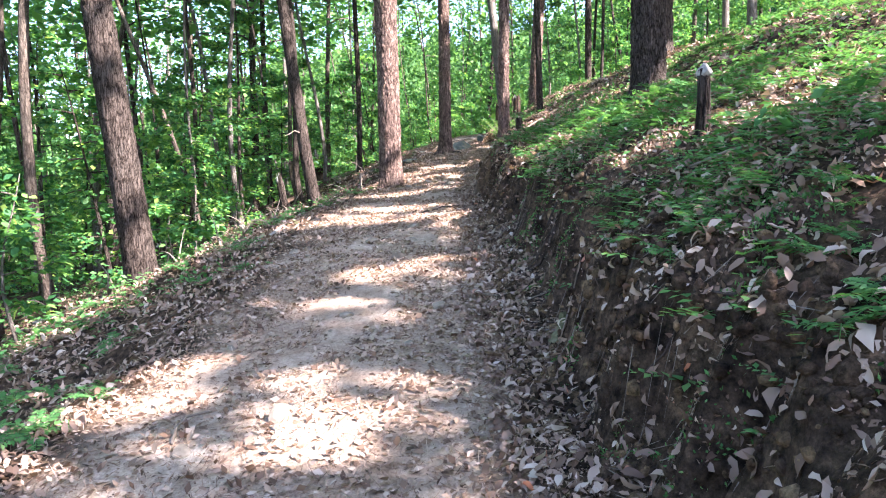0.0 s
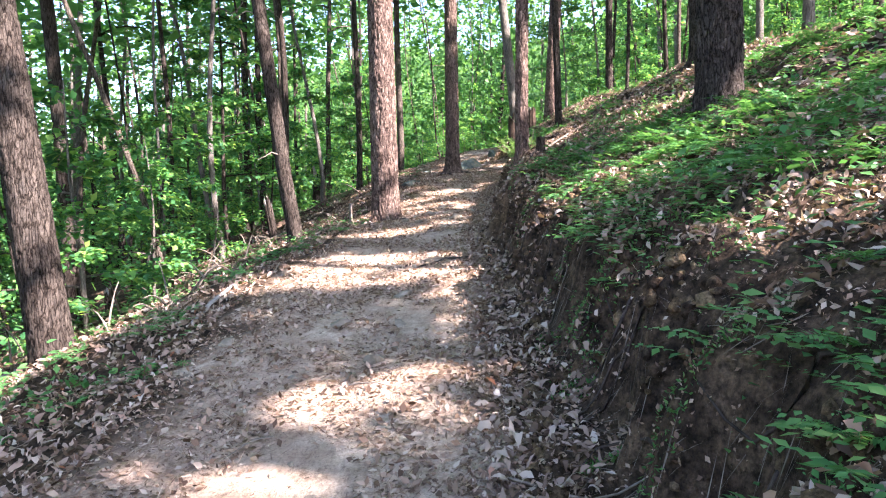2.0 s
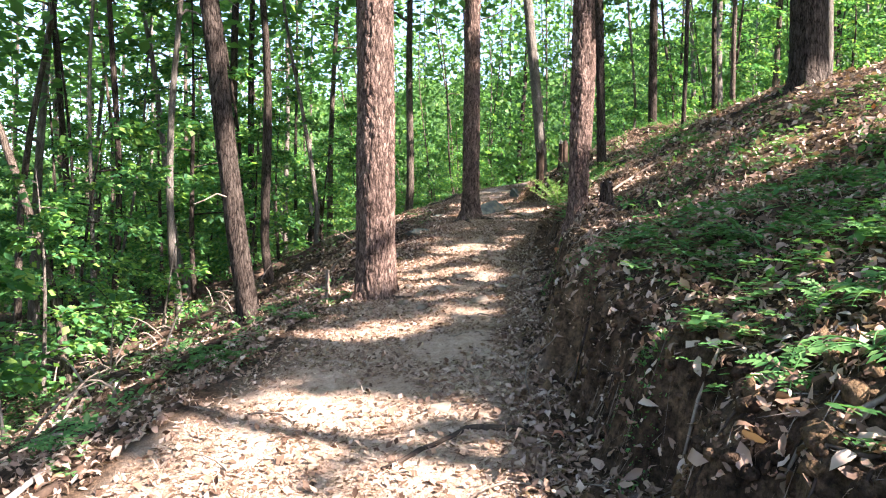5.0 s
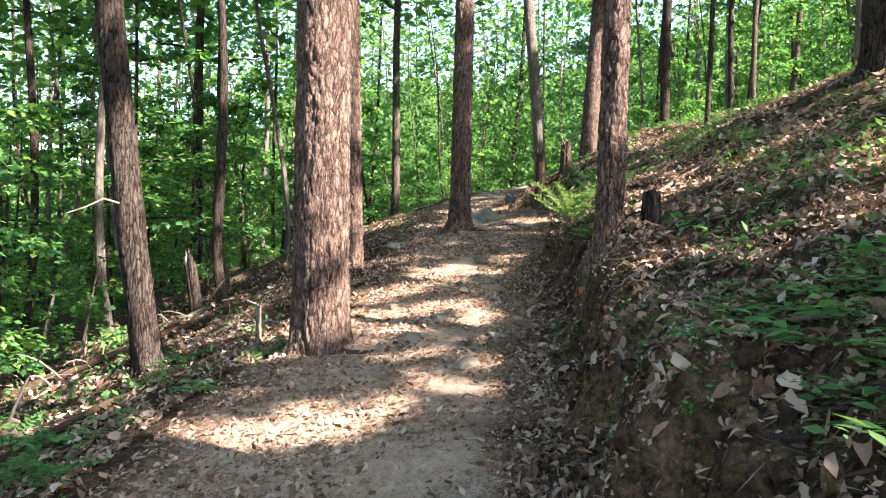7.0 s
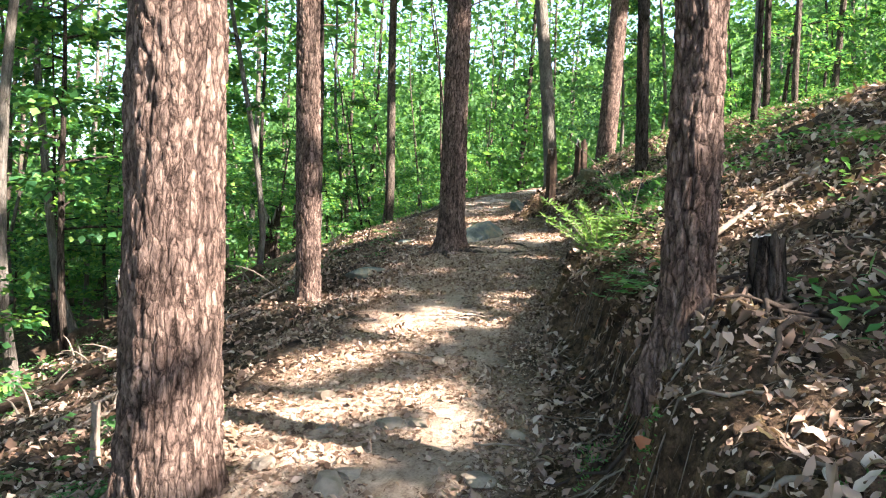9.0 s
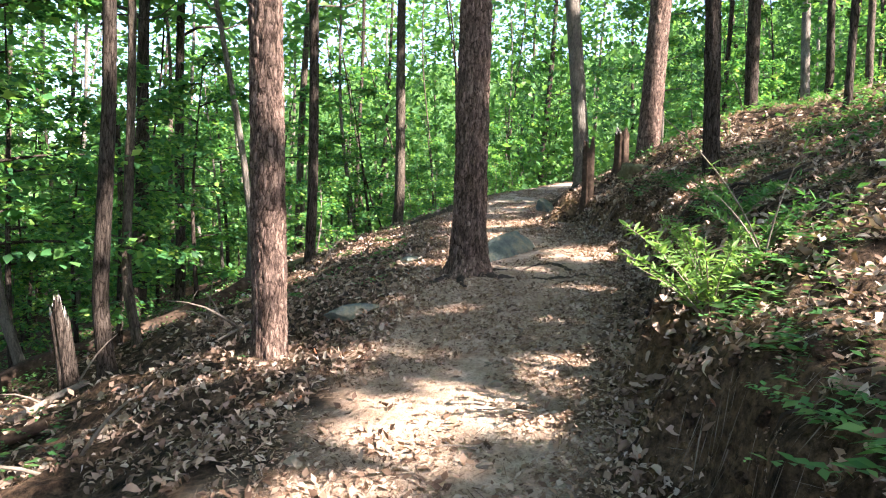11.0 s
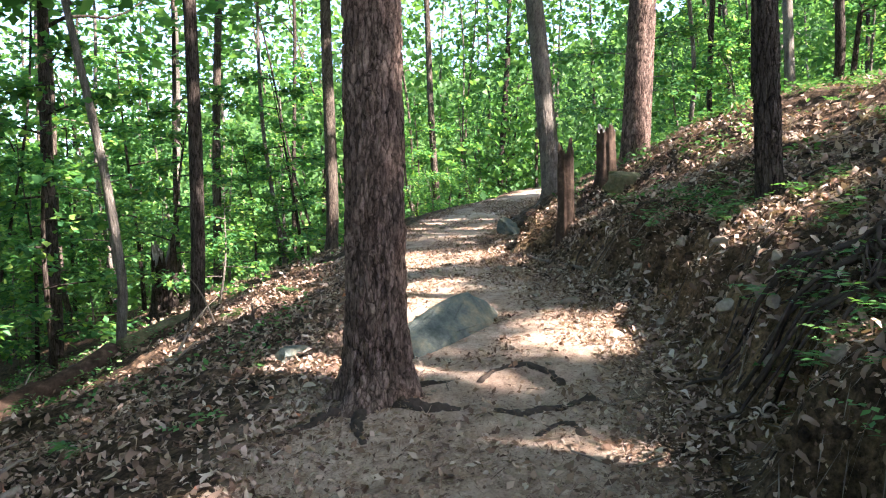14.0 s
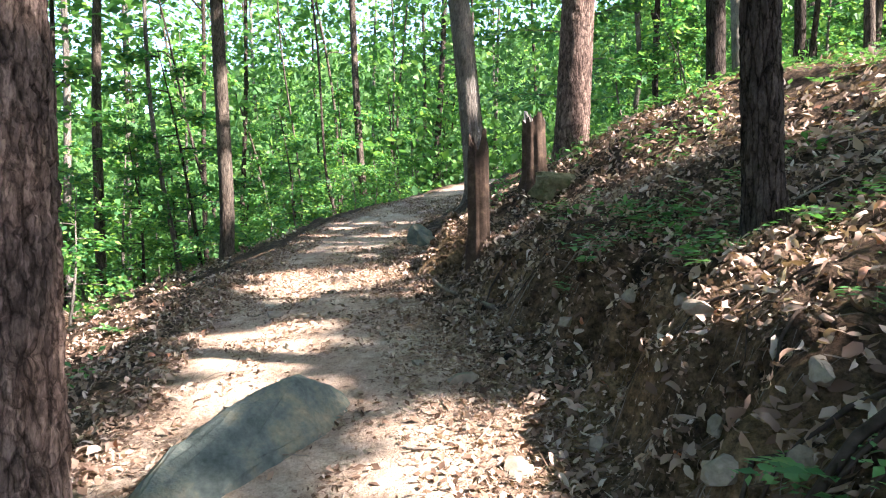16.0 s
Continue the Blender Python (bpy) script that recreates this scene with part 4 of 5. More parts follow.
def bank_crumble():
    """Clods of earth, hanging root hairs and moss in the cut face of the bank."""
    rng = np.random.RandomState(14)
    bm = bmesh.new()
    bmesh.ops.create_icosphere(bm, subdivisions=1, radius=1.0)
    ball = np.array([v.co[:] for v in bm.verts])
    tri = np.array([[v.index for v in q.verts] for q in bm.faces])
    bm.free()
    n = 9500
    y = np.where(rng.rand(n) < 0.65, rng.uniform(1.6, 12, n), rng.uniform(12, 26, n))
    x = along(y, FOOT_X) - 0.05 + 0.8 * rng.rand(n)
    keep = vnoise(x * 3, y * 3, 71) > 0.36
    x, y = x[keep], y[keep]
    n = len(x)
    size = (0.009 + 0.036 * rng.rand(n) ** 2.0)[:, None, None] * rng.uniform(0.6, 1.3, (n, 1, 3))
    v = ball[None] * rng.uniform(0.65, 1.2, (n, len(ball), 1)) * size + np.stack([x, y, land(x, y)], -1)[:, None]
    f = (np.arange(n)[:, None, None] * len(ball) + tri[None]).reshape(-1, 3)
    flat = np.zeros(n * len(ball))
    tagged(new("earth_clods", mesh_of("earth_clods", v.reshape(-1, 3), f, EARTH, True, trodden=flat, clay=np.repeat((rng.rand(n) < 0.3) * 0.8, len(ball)))),
           "crumbling clods of earth in the cut bank", "soil", kind="stuff")
    n = 4200
    y = rng.uniform(1.8, 25, n)
    s0 = rng.uniform(0.2, 0.8, n)
    x = along(y, FOOT_X) + s0
    ln = rng.uniform(0.04, 0.2, n)
    x1, y1 = x - ln * rng.uniform(0.5, 1.0, n), y + ln * rng.normal(0, 0.5, n)
    a, b = np.stack([x, y, land(x, y) + 0.012], -1), np.stack([x1, y1, land(x1, y1) + 0.016], -1)
    v, f = blades(a, b - a, rng.normal(0, 0.4, (n, 3)) + np.array([-0.7, 0, 0.7]), np.linalg.norm(b - a, axis=1), rng.uniform(0.002, 0.006, n))
    tagged(new("root_hairs", mesh_of("root_hairs", v, f, TWIG)), "fine bare root hairs hanging from the bank", "roots", kind="stuff")
    n = 60000
    y = rng.uniform(1.6, 14, n)
    x = along(y, FOOT_X) + 0.15 + 0.9 * rng.rand(n)
    keep = vnoise(x * 2.4, y * 2.4, 73) * 0.6 + vnoise(x * 8, y * 8, 74) * 0.4 > np.where(y < 6.5, 0.56, 0.66)
    x, y = x[keep], y[keep]
    p, a, nn = lie_on(x, y, rng, 0.5)
    L = 0.012 + 0.016 * rng.rand(len(x))
    v, f = blades(p, nn + a * 0.8, a, L, L * 0.45)
    tagged(new("moss", mesh_of("moss", v, f, FERN)), "cushions of green moss on the damp bank", "moss", kind="stuff")


bank_crumble()


# ---- ferns and seedlings ----
def frond_mesh(length, pairs, leaf, rng, droop=0.35):
    t = np.linspace(0, 1, 7)
    line = np.stack([length * t, np.zeros(7), length * (0.55 * t - droop * 1.6 * t * t)], -1)
    stem = tube(line, 0.0025 * (1 - 0.7 * t) + 0.0008, 4)
    u = np.repeat(np.linspace(0.18, 0.98, pairs), 2)
    sg = np.tile([1.0, -1.0], pairs)
    p = np.stack([np.interp(u, t, line[:, i]) for i in range(3)], -1)
    a = np.stack([0.45 + 0 * u, sg, -0.12 + rng.normal(0, 0.12, len(u))], -1)
    n = rng.normal(0, 0.2, (len(u), 3)) + np.array([0, 0, 1.0])
    L = leaf * np.sin(np.pi * (0.18 + 0.72 * u)) * (0.8 + 0.4 * rng.rand(len(u)))
    v, f = blades(p, a, n, L, L * 0.42)
    f4 = np.concatenate([f, f[:, 2:3]], 1)
    return join([stem, (v, f4)])


def build_fern(name, label, fronds, length, pairs, leaf, seed, mat, group):
    rng = np.random.RandomState(seed)
    e = thing(name, 0, 0, 0, label, "plant", group)
    shapes = [tri_clean("frond", *frond_mesh(length * s, pairs, leaf, rng, d), mat) for s, d in ((1.0, 0.35), (0.75, 0.25), (0.9, 0.45))]
    for k in range(fronds):
        ob = part("frond", shapes[k % 3], e)
        ob["kind"] = "stuff"
        ob.matrix_basis = pose(0, 0, 0.0, rng.uniform(-15, 15), rng.uniform(-25, 8), k * 360 / fronds + rng.uniform(-25, 25))
    return e


def seedlings():
    rng = np.random.RandomState(21)
    kinds = [
        build_fern("fern", "small bright green fern growing in leaf litter", 8, 0.34, 13, 0.075, 1, FERN, "ferns on the bank"),
        build_fern("fern", "small bright green fern growing in leaf litter", 6, 0.26, 10, 0.065, 2, FERN, "ferns on the bank"),
        build_fern("seedling", "low leafy green seedling on the forest floor", 7, 0.22, 8, 0.055, 3, FERN, "seedlings on the bank"),
        build_fern("seedling", "low leafy green seedling on the forest floor", 8, 0.24, 8, 0.06, 4, FERN, "seedlings on the bank"),
    ]
    made = 0
    tries = 0
    while made < 300 and tries < 30000:
        tries += 1
        y = rng.uniform(0.8, 15) if rng.rand() < 0.7 else rng.uniform(12, 27)
        right = rng.rand() < 0.74
        if right:
            x = float(along(y, FOOT_X)) + 0.45 + 4.2 * rng.rand() ** 1.1
        else:
            x = float(along(y, EDGE_X)) - 0.15 - 3.5 * rng.rand() ** 1.4
            if y > 14.5 and rng.rand() < 0.85:
                continue
        patch = ((1.0, 4.8, 0.5, 2.2), (7.5, 11.2, 0.6, 2.4), (5.0, 8.0, 1.0, 3.0))[made % 3]
        if right and made < 150:
            y = rng.uniform(patch[0], patch[1])
            x = float(along(y, FOOT_X)) + rng.uniform(patch[2], patch[3])
        c = vnoise(np.array([x * 0.5]), np.array([y * 0.5]), 61)[0] * 0.7 + vnoise(np.array([x * 1.6]), np.array([y * 1.6]), 62)[0] * 0.3
        dense = 0.42 if y < 12.5 else 0.56
        if (c < dense and not (right and made < 150 and c > 0.3)) or (15.5 < y and right and x < 3.0):
            if rng.rand() > 0.05:
                continue
        if right and y > 10.5 and x < float(along(y, FOOT_X)) + 2.0 and rng.rand() < 0.85:
            continue
        m = pose(x, y, ground_at(x, y) + 0.01, rng.uniform(-12, 12), rng.uniform(-12, 12), rng.uniform(0, 360)) @ Matrix.Scale(rng.uniform(0.35, 0.75) if y < 5 else rng.uniform(0.5, 1.1), 4)
        e = copy_thing(kinds[rng.randint(4)], m)
        e.matrix_basis = m
        made += 1
    for k, (x, y) in enumerate(((1.9, 7.0), (2.1, 5.6), (1.5, 8.1), (2.6, 8.2))):
        kinds[k].matrix_basis = pose(x, y, ground_at(x, y) + 0.01)


seedlings()


def seedling_carpet():
    """The small green growth farther up and down the slope, too small to pick apart."""
    rng = np.random.RandomState(31)
    n = 90000
    y = rng.uniform(0, 34, n)
    up = rng.rand(n) < 0.6
    x = np.where(up, along(y, FOOT_X) + 0.9 + 8 * rng.rand(n), along(y, EDGE_X) - 0.4 - 8 * rng.rand(n))
    c = vnoise(x * 0.8, y * 0.8, 63) * 0.6 + vnoise(x * 2.5, y * 2.5, 64) * 0.4
    bare = np.where(up & (y > 10.5) & (x < along(y, FOOT_X) + 1.7), 0.12, 0.0)
    keep = c > np.where(up & ((y < 14) | (y > 21)), 0.47, 0.56) + bare + np.where(~up & (y > 14.5) & (x > along(y, EDGE_X) - 5), 0.16, 0.0)
    x, y = x[keep], y[keep]
    k = len(x)
    p = np.stack([x, y, land(x, y) + 0.02 + 0.16 * rng.rand(k) ** 1.5], -1)
    L = 0.04 + 0.055 * rng.rand(k)
    v, f = blades(p, rng.normal(0, 1, (k, 3)) * np.array([1, 1, 0.4]), rng.normal(0, 0.35, (k, 3)) + np.array([0, 0, 1.0]), L, L * 0.5)
    tagged(new("undergrowth", mesh_of("undergrowth", v, f, FERN)), "low green undergrowth of small leaves on the slope", "undergrowth", kind="stuff")
    # feathery sprays that crowd the shoulder of the bank
    n = 26000
    y = rng.uniform(1.2, 27, n)
    side = rng.rand(n) < 0.8
    x = np.where(side, along(y, FOOT_X) + 0.45 + 4.6 * rng.rand(n) ** 1.2, along(y, EDGE_X) - 0.35 - 3.2 * rng.rand(n))
    c = vnoise(x * 0.8, y * 0.6, 65) * 0.6 + vnoise(x * 2.3, y * 2.3, 66) * 0.4
    keep = (c > np.where(side, np.interp(y, [0, 9.5, 11, 15, 24, 27], [0.47, 0.49, 0.68, 0.7, 0.68, 0.55]), np.where(y > 14.5, 0.74, 0.58))) & (rng.rand(n) < 0.55)
    x, y = x[keep], y[keep]
    k, m = len(x), 13
    a = rng.uniform(0, 2 * np.pi, k)
    ln, rise = rng.uniform(0.12, 0.3, k), rng.uniform(0.15, 0.9, k)
    t = np.linspace(0.12, 1.0, m)[None]
    z = land(x, y)
    px, py = x[:, None] + np.cos(a)[:, None] * ln[:, None] * t, y[:, None] + np.sin(a)[:, None] * ln[:, None] * t
    pz = z[:, None] + 0.01 + ln[:, None] * (rise[:, None] * t - 0.55 * rise[:, None] * t * t) + np.maximum(land(px, py, False) - land(x, y, False)[:, None], 0)
    sg = np.where(np.arange(m) % 2 == 0, 1.0, -1.0)[None]
    ax = np.stack([np.cos(a)[:, None] * 0.5 - np.sin(a)[:, None] * sg, np.sin(a)[:, None] * 0.5 + np.cos(a)[:, None] * sg, np.zeros((k, m))], -1).reshape(-1, 3)
    L = (ln[:, None] * 0.26 * np.sin(np.pi * (0.2 + 0.72 * t)) * rng.uniform(0.8, 1.2, (k, m))).ravel()
    P = np.stack([px, py, pz], -1).reshape(-1, 3)
    v, f = blades(P, ax + rng.normal(0, 0.15, ax.shape), rng.normal(0, 0.25, ax.shape) + np.array([0, 0, 1.0]), L, L * 0.46)
    tagged(new("undergrowth", mesh_of("undergrowth", v, f, FERN)), "feathery green sprays of seedlings crowding the bank", "undergrowth", kind="stuff")


seedling_carpet()


# ---- stones, stumps, logs, roots and sticks ----
def rock_mesh(size, seed, mat, rough=0.16, flat=0.0):
    bm = bmesh.new()
    bmesh.ops.create_icosphere(bm, subdivisions=5 if size[0] > 0.5 else 4 if size[0] > 0.1 else 3 if size[0] > 0.08 else 2, radius=1.0)
    off = Vector((seed * 7.3, seed * 3.1, seed * 5.7))
    cuts = [Vector((math.sin(seed * 3 + k * 2.1), math.cos(seed * 5 + k * 1.7), 0.35 + 0.5 * math.sin(k * 2.3 + seed))).normalized() for k in range(10)]
    for v in bm.verts:
        c = v.co.copy()
        for k, d in enumerate(cuts):
            over = c.dot(d) - (0.50 + 0.07 * (k % 4))
            if over > 0:
                c -= d * over * 0.95
        c *= 1 + rough * noise.noise(c * 1.6 + off) + rough * 0.35 * noise.noise(c * 5 + off) + rough * 0.12 * noise.noise(c * 14 + off)
        if flat and c.z > flat:
            c.z = flat + (c.z - flat) * 0.25
        v.co = (c.x * size[0], c.y * size[1], c.z * size[2])
    me = bpy.data.meshes.new("rock")
    bm.to_mesh(me)
    bm.free()
    me.shade_smooth()
    me.set_sharp_from_angle(angle=radians(24))
    me.materials.append(mat)
    return me


def rock(name, x, y, size, turn, mat, label, seed, sink=0.35, flat=0.0, tilt=0.0, category="rock", group=""):
    ob = new(name, rock_mesh(size, seed, mat, 0.26, flat))
    ob.matrix_basis = pose(x, y, ground_at(x, y) + size[2] * (1 - 2 * sink), tilt, 0, turn)
    return tagged(ob, label, category, group)



def boulder(x, y, turn):
    """A wedge of sandstone that rises to a ridge, half buried."""
    bm = bmesh.new()
    for c in ((-0.74, -0.20, -0.2), (0.66, -0.30, -0.2), (0.74, 0.16, -0.2), (-0.6, 0.24, -0.2), (-0.70, -0.06, 0.0), (-0.3, 0.05, 0.14), (0.08, 0.06, 0.25), (0.30, -0.04, 0.30),
              (0.46, 0.08, 0.27), (0.62, -0.08, 0.14), (0.72, -0.02, 0.02), (-0.30, -0.19, 0.03), (0.22, -0.25, 0.1), (0.05, 0.22, 0.12), (0.52, 0.18, 0.06), (0.50, -0.22, 0.05)):
        bm.verts.new(c)
    bmesh.ops.convex_hull(bm, input=bm.verts)
    bmesh.ops.bevel(bm, geom=bm.edges[:], offset=0.012, segments=1, affect="EDGES")
    bmesh.ops.triangulate(bm, faces=bm.faces[:])
    bmesh.ops.subdivide_edges(bm, edges=[e for e in bm.edges if e.calc_length() > 0.06], cuts=3, use_grid_fill=True)
    for v in bm.verts:
        v.co += v.co.normalized() * (0.045 * noise.noise(v.co * 4) + 0.022 * noise.noise(v.co * 13) + 0.009 * noise.noise(v.co * 34))
    me = bpy.data.meshes.new("boulder")
    bm.to_mesh(me)
    bm.free()
    me.shade_smooth()
    me.set_sharp_from_angle(angle=radians(28))
    me.materials.append(STONE)
    ob = new("boulder", me)
    ob.matrix_basis = pose(x, y, ground_at(x, y) - 0.01, 0, 0, turn)
    tagged(ob, "large grey-brown sandstone boulder half buried beside the trail", "rock")


boulder(0.46, 20.8, 57)
rock("rock", -0.86, 18.35, (0.27, 0.12, 0.10), 20, STONE, "flat grey stone lying in the dry leaves", 5, 0.35, 0.5)
rock("rock", -0.62, 20.6, (0.20, 0.14, 0.09), 60, STONE, "flat grey stone lying in the dry leaves", 6, 0.4, 0.5)
rock("rock", 0.74, 3.95, (0.2, 0.14, 0.14), 50, MOSSY, "mossy yellowish stone set in the foot of the bank", 7, 0.35)
rock("rock", -0.80, 3.24, (0.075, 0.055, 0.07), 30, PEBBLE, "pale angular stone lying on the trail", 8, 0.3)
rock("mossy_rock", 2.78, 24.5, (0.40, 0.26, 0.20), 35, MOSSY, "grey-green mossy rock beside the old stumps", 9, 0.4, 0.5)
for x, y, size, turn in ((-0.23, 13.37, (0.115, 0.075, 0.04), 10), (0.37, 13.29, (0.12, 0.085, 0.045), -20), (-0.42, 13.86, (0.11, 0.07, 0.035), 35), (-0.62, 13.45, (0.09, 0.06, 0.05), 70), (0.05, 13.9, (0.08, 0.06, 0.03), 5)):
    rock("rock", x, y, size, turn, PEBBLE, "flat sandy stone set in the trail beside a pine", int(turn + 90), 0.38, 0.35)
for k, (x, y) in enumerate(((1.98, 18.9), (2.12, 19.3), (2.2, 19.9), (2.32, 20.3), (2.25, 20.9), (2.1, 21.5), (2.05, 19.0), (2.3, 19.5), (2.42, 20.7), (1.9, 18.2), (1.55, 17.6), (1.62, 17.2))):
    rock("rock", x, y, (0.05 + 0.012 * (k % 4), 0.045, 0.04), 37 * k, PEBBLE, "rounded tan stone stuck in the clay bank", 40 + k, 0.3, group="stones in the bank")
rock("rock", 1.55, 27.2, (0.28, 0.2, 0.22), 15, STONE, "rounded stone at the foot of a leaning tree", 10, 0.4)
rock("rock", 2.02, 19.5, (0.08, 0.06, 0.05), 10, PEBBLE, "pale stone stuck in the cut bank", 11, 0.3)
rock("rock", 1.95, 20.4, (0.07, 0.05, 0.05), 80, PEBBLE, "pale stone stuck in the cut bank", 12, 0.3)


def trail_stones():
    rng = np.random.RandomState(40)
    shapes = [rock_mesh((0.06, 0.045, 0.03), 20 + k, PEBBLE, 0.2, 0.5) for k in range(5)]
    for k in range(130):
        y = rng.uniform(1.5, 30)
        edge, foot = float(along(y, EDGE_X)), float(along(y, FOOT_X))
        x = rng.uniform(edge, foot - 0.05)
        s = 0.35 + 1.5 * rng.rand() ** 3
        ob = new("stone", shapes[k % 5])
        ob.matrix_basis = pose(x, y, ground_at(x, y) + 0.008 * s, rng.uniform(-12, 12), rng.uniform(-12, 12), rng.uniform(0, 360)) @ Matrix.Scale(s, 4)
        tagged(ob, "small worn stone embedded in the sandy trail", "stone", "stones in the trail")
    for x, y, s in ((-0.42, 12.35, 1.9), (0.12, 12.45, 2.1), (-0.5, 13.0, 1.7), (-0.3, 13.25, 2.2), (-0.62, 12.6, 1.6), (-0.15, 9.6, 1.6), (-0.1, 13.9, 1.8), (-0.55, 14.4, 1.9)):
        ob = new("stone", shapes[int(s * 10) % 5])
        ob.matrix_basis = pose(x, y, ground_at(x, y) + 0.01, 5, -4, x * 200) @ Matrix.Scale(s, 4)
        tagged(ob, "flat pale stone worn smooth in the trail", "stone", "stones in the trail")


trail_stones()


def broken_stump(name, x, y, r, h, jag, mat, top_mat, label, category, seed, lean=(0, 0), flare=0.35):
    """A dead stem with a splintered top."""
    rng = np.random.RandomState(seed)
    sides, rings = 36, 26
    A = np.linspace(0, 2 * np.pi, sides, endpoint=False)
    top = h + jag * (np.sin(A * 2 + seed) * 0.5 + (rng.rand(sides) - 0.5) * 1.2)
    u = np.linspace(0, 1, rings)[:, None]
    Z = -0.2 + (top[None] + 0.2) * u
    groove = 0.10 * np.sin(A * 7 + seed)[None] + 0.07 * np.sin(A * 13 + 3 * u)
    R = r * (1 + flare * np.exp(-np.maximum(Z, 0) / 0.1) + groove + 0.12 * (vnoise(A[None] * 4 + 0 * u, Z * 8, seed) - 0.5)) * (1 - 0.12 * u)
    v = np.stack([R * np.cos(A) + lean[0] * Z, R * np.sin(A) + lean[1] * Z, Z], -1).reshape(-1, 3)
    i, j = np.meshgrid(np.arange(rings - 1), np.arange(sides), indexing="ij")
    k = (j + 1) % sides
    f = np.stack([i * sides + j, i * sides + k, (i + 1) * sides + k, (i + 1) * sides + j], -1).reshape(-1, 4)
    z = ground_at(x, y)
    e = thing(name, x, y, z, label, category)
    part("stem", mesh_of("stem", v, f, mat, plate=vnoise(v[:, 0] * 60, v[:, 2] * 8, seed)), e)
    o = (rings - 1) * sides
    rim = v[o:]
    inner = rim * np.array([0.72, 0.72, 1]) + np.array([lean[0] * h * 0.28, lean[1] * h * 0.28, 0]) - np.array([0, 0, 0.35 * jag + 0.012])
    c = inner.mean(0) - np.array([0, 0, jag * 0.3])
    vv = np.vstack([rim, inner, [c]])
    a = np.arange(sides)
    b = (a + 1) % sides
    ff = [(p, q, sides + q, sides + p) for p, q in zip(a, b)] + [(sides + p, sides + q, 2 * sides) for p, q in zip(a, b)]
    me = bpy.data.meshes.new("broken_top")
    me.from_pydata([tuple(w) for w in vv], [], [tuple(int(t) for t in q) for q in ff])
    me.materials.append(top_mat)
    part("broken_top", me, e, "splintered weathered wood")
    return e


broken_stump("snag", 1.92, 23.9, 0.095, 0.95, 0.14, ROTTEN, ROTTEN, "dark rotten snag with a jagged top on the bank", "tree stump", 3)
broken_stump("tree_stump", 2.68, 25.1, 0.13, 0.72, 0.10, ROTTEN, PALE_WOOD, "splintered reddish-brown tree stump beside a pine", "tree stump", 4)
broken_stump("tree_stump", 1.42, 12.95, 0.062, 0.24, 0.02, DARK_BARK, PALE_WOOD, "short grey sawn tree stump in dry leaves", "tree stump", 5)
broken_stump("wooden_post", 1.75, 4.72, 0.043, 0.40, 0.01, DARK_BARK, PALE_WOOD, "short weathered wooden post with a pale cap", "post", 6, flare=0.1)
cap = new("post_cap", rock_mesh((0.062, 0.06, 0.055), 31, PALE_WOOD, 0.12))
cap.parent = bpy.data.objects["wooden_post"]
cap.matrix_basis = pose(0, 0, 0.40)
tagged(cap, "pale weathered end of the post")
broken_stump("wooden_stake", -1.62, 13.8, 0.022, 0.32, 0.02, TWIG, TWIG, "thin pale stake stuck in the slope", "stake", 7)
broken_stump("snag", -5.2, 29.8, 0.25, 1.3, 0.35, DARK_BARK, PALE_WOOD, "broken dead trunk standing below the trail", "tree stump", 8)
broken_stump("snag", -5.3, 13.0, 0.09, 0.5, 0.1, DARK_BARK, PALE_WOOD, "short broken dead trunk below the trail", "tree stump", 9)
broken_stump("snag", -4.6, 20.4, 0.11, 1.0, 0.25, DARK_BARK, PALE_WOOD, "pale splintered dead trunk among logs", "tree stump", 10, (-0.15, 0))


def line_on_ground(pts, lift, count):
    pts = np.array(pts, float)
    d = np.concatenate([[0], np.cumsum(np.hypot(*np.diff(pts[:, :2], axis=0).T))])
    s = np.linspace(0, d[-1], count)
    x, y = np.interp(s, d, pts[:, 0]), np.interp(s, d, pts[:, 1])
    z = land(x, y, False) + lift
    return np.stack([x, y, z], -1)


def log(name, pts, r0, r1, mat, label, lift=0.6, seed=0, sides=14, stiff=True, category="log", group="", stubs=0):
    p = line_on_ground(pts, 0, 24)
    if stiff:
        w = np.linspace(0, 1, 24)
        z0, z1 = p[0, 2], p[-1, 2]
        p[:, 2] = np.maximum(z0 + (z1 - z0) * w, p[:, 2] * 0.5 + (z0 + (z1 - z0) * w) * 0.5)
    p[:, 2] += lift * r0
    p[:, :2] += np.random.RandomState(seed).normal(0, r0 * 0.12, (24, 2))
    base = p[0].copy()
    e = thing(name, *base, label, category, group)
    v, f = tube(p - base, np.linspace(r0, r1, 24), sides, 0.25, seed)
    part("stem", tri_clean("stem", v, f, mat, plate=vnoise(v[:, 0] * 25, v[:, 1] * 25, seed)), e)
    rng = np.random.RandomState(seed + 50)
    for k in range(stubs):
        o = p[rng.randint(3, 21)] - base
        d = rng.normal(0, 1, 3)
        d[2] = abs(d[2]) * 0.8
        d /= np.linalg.norm(d)
        t = np.linspace(0, 1, 5)
        ln = rng.uniform(0.25, 0.8)
        vv, ff = tube(o + d * (t * ln)[:, None] + np.array([0, 0, 0.08]) * np.sin(t * 3)[:, None], 0.016 * (1 - 0.75 * t), 6)
        part("side_branch", tri_clean("side_branch", vv, ff, TWIG), e)
    return e


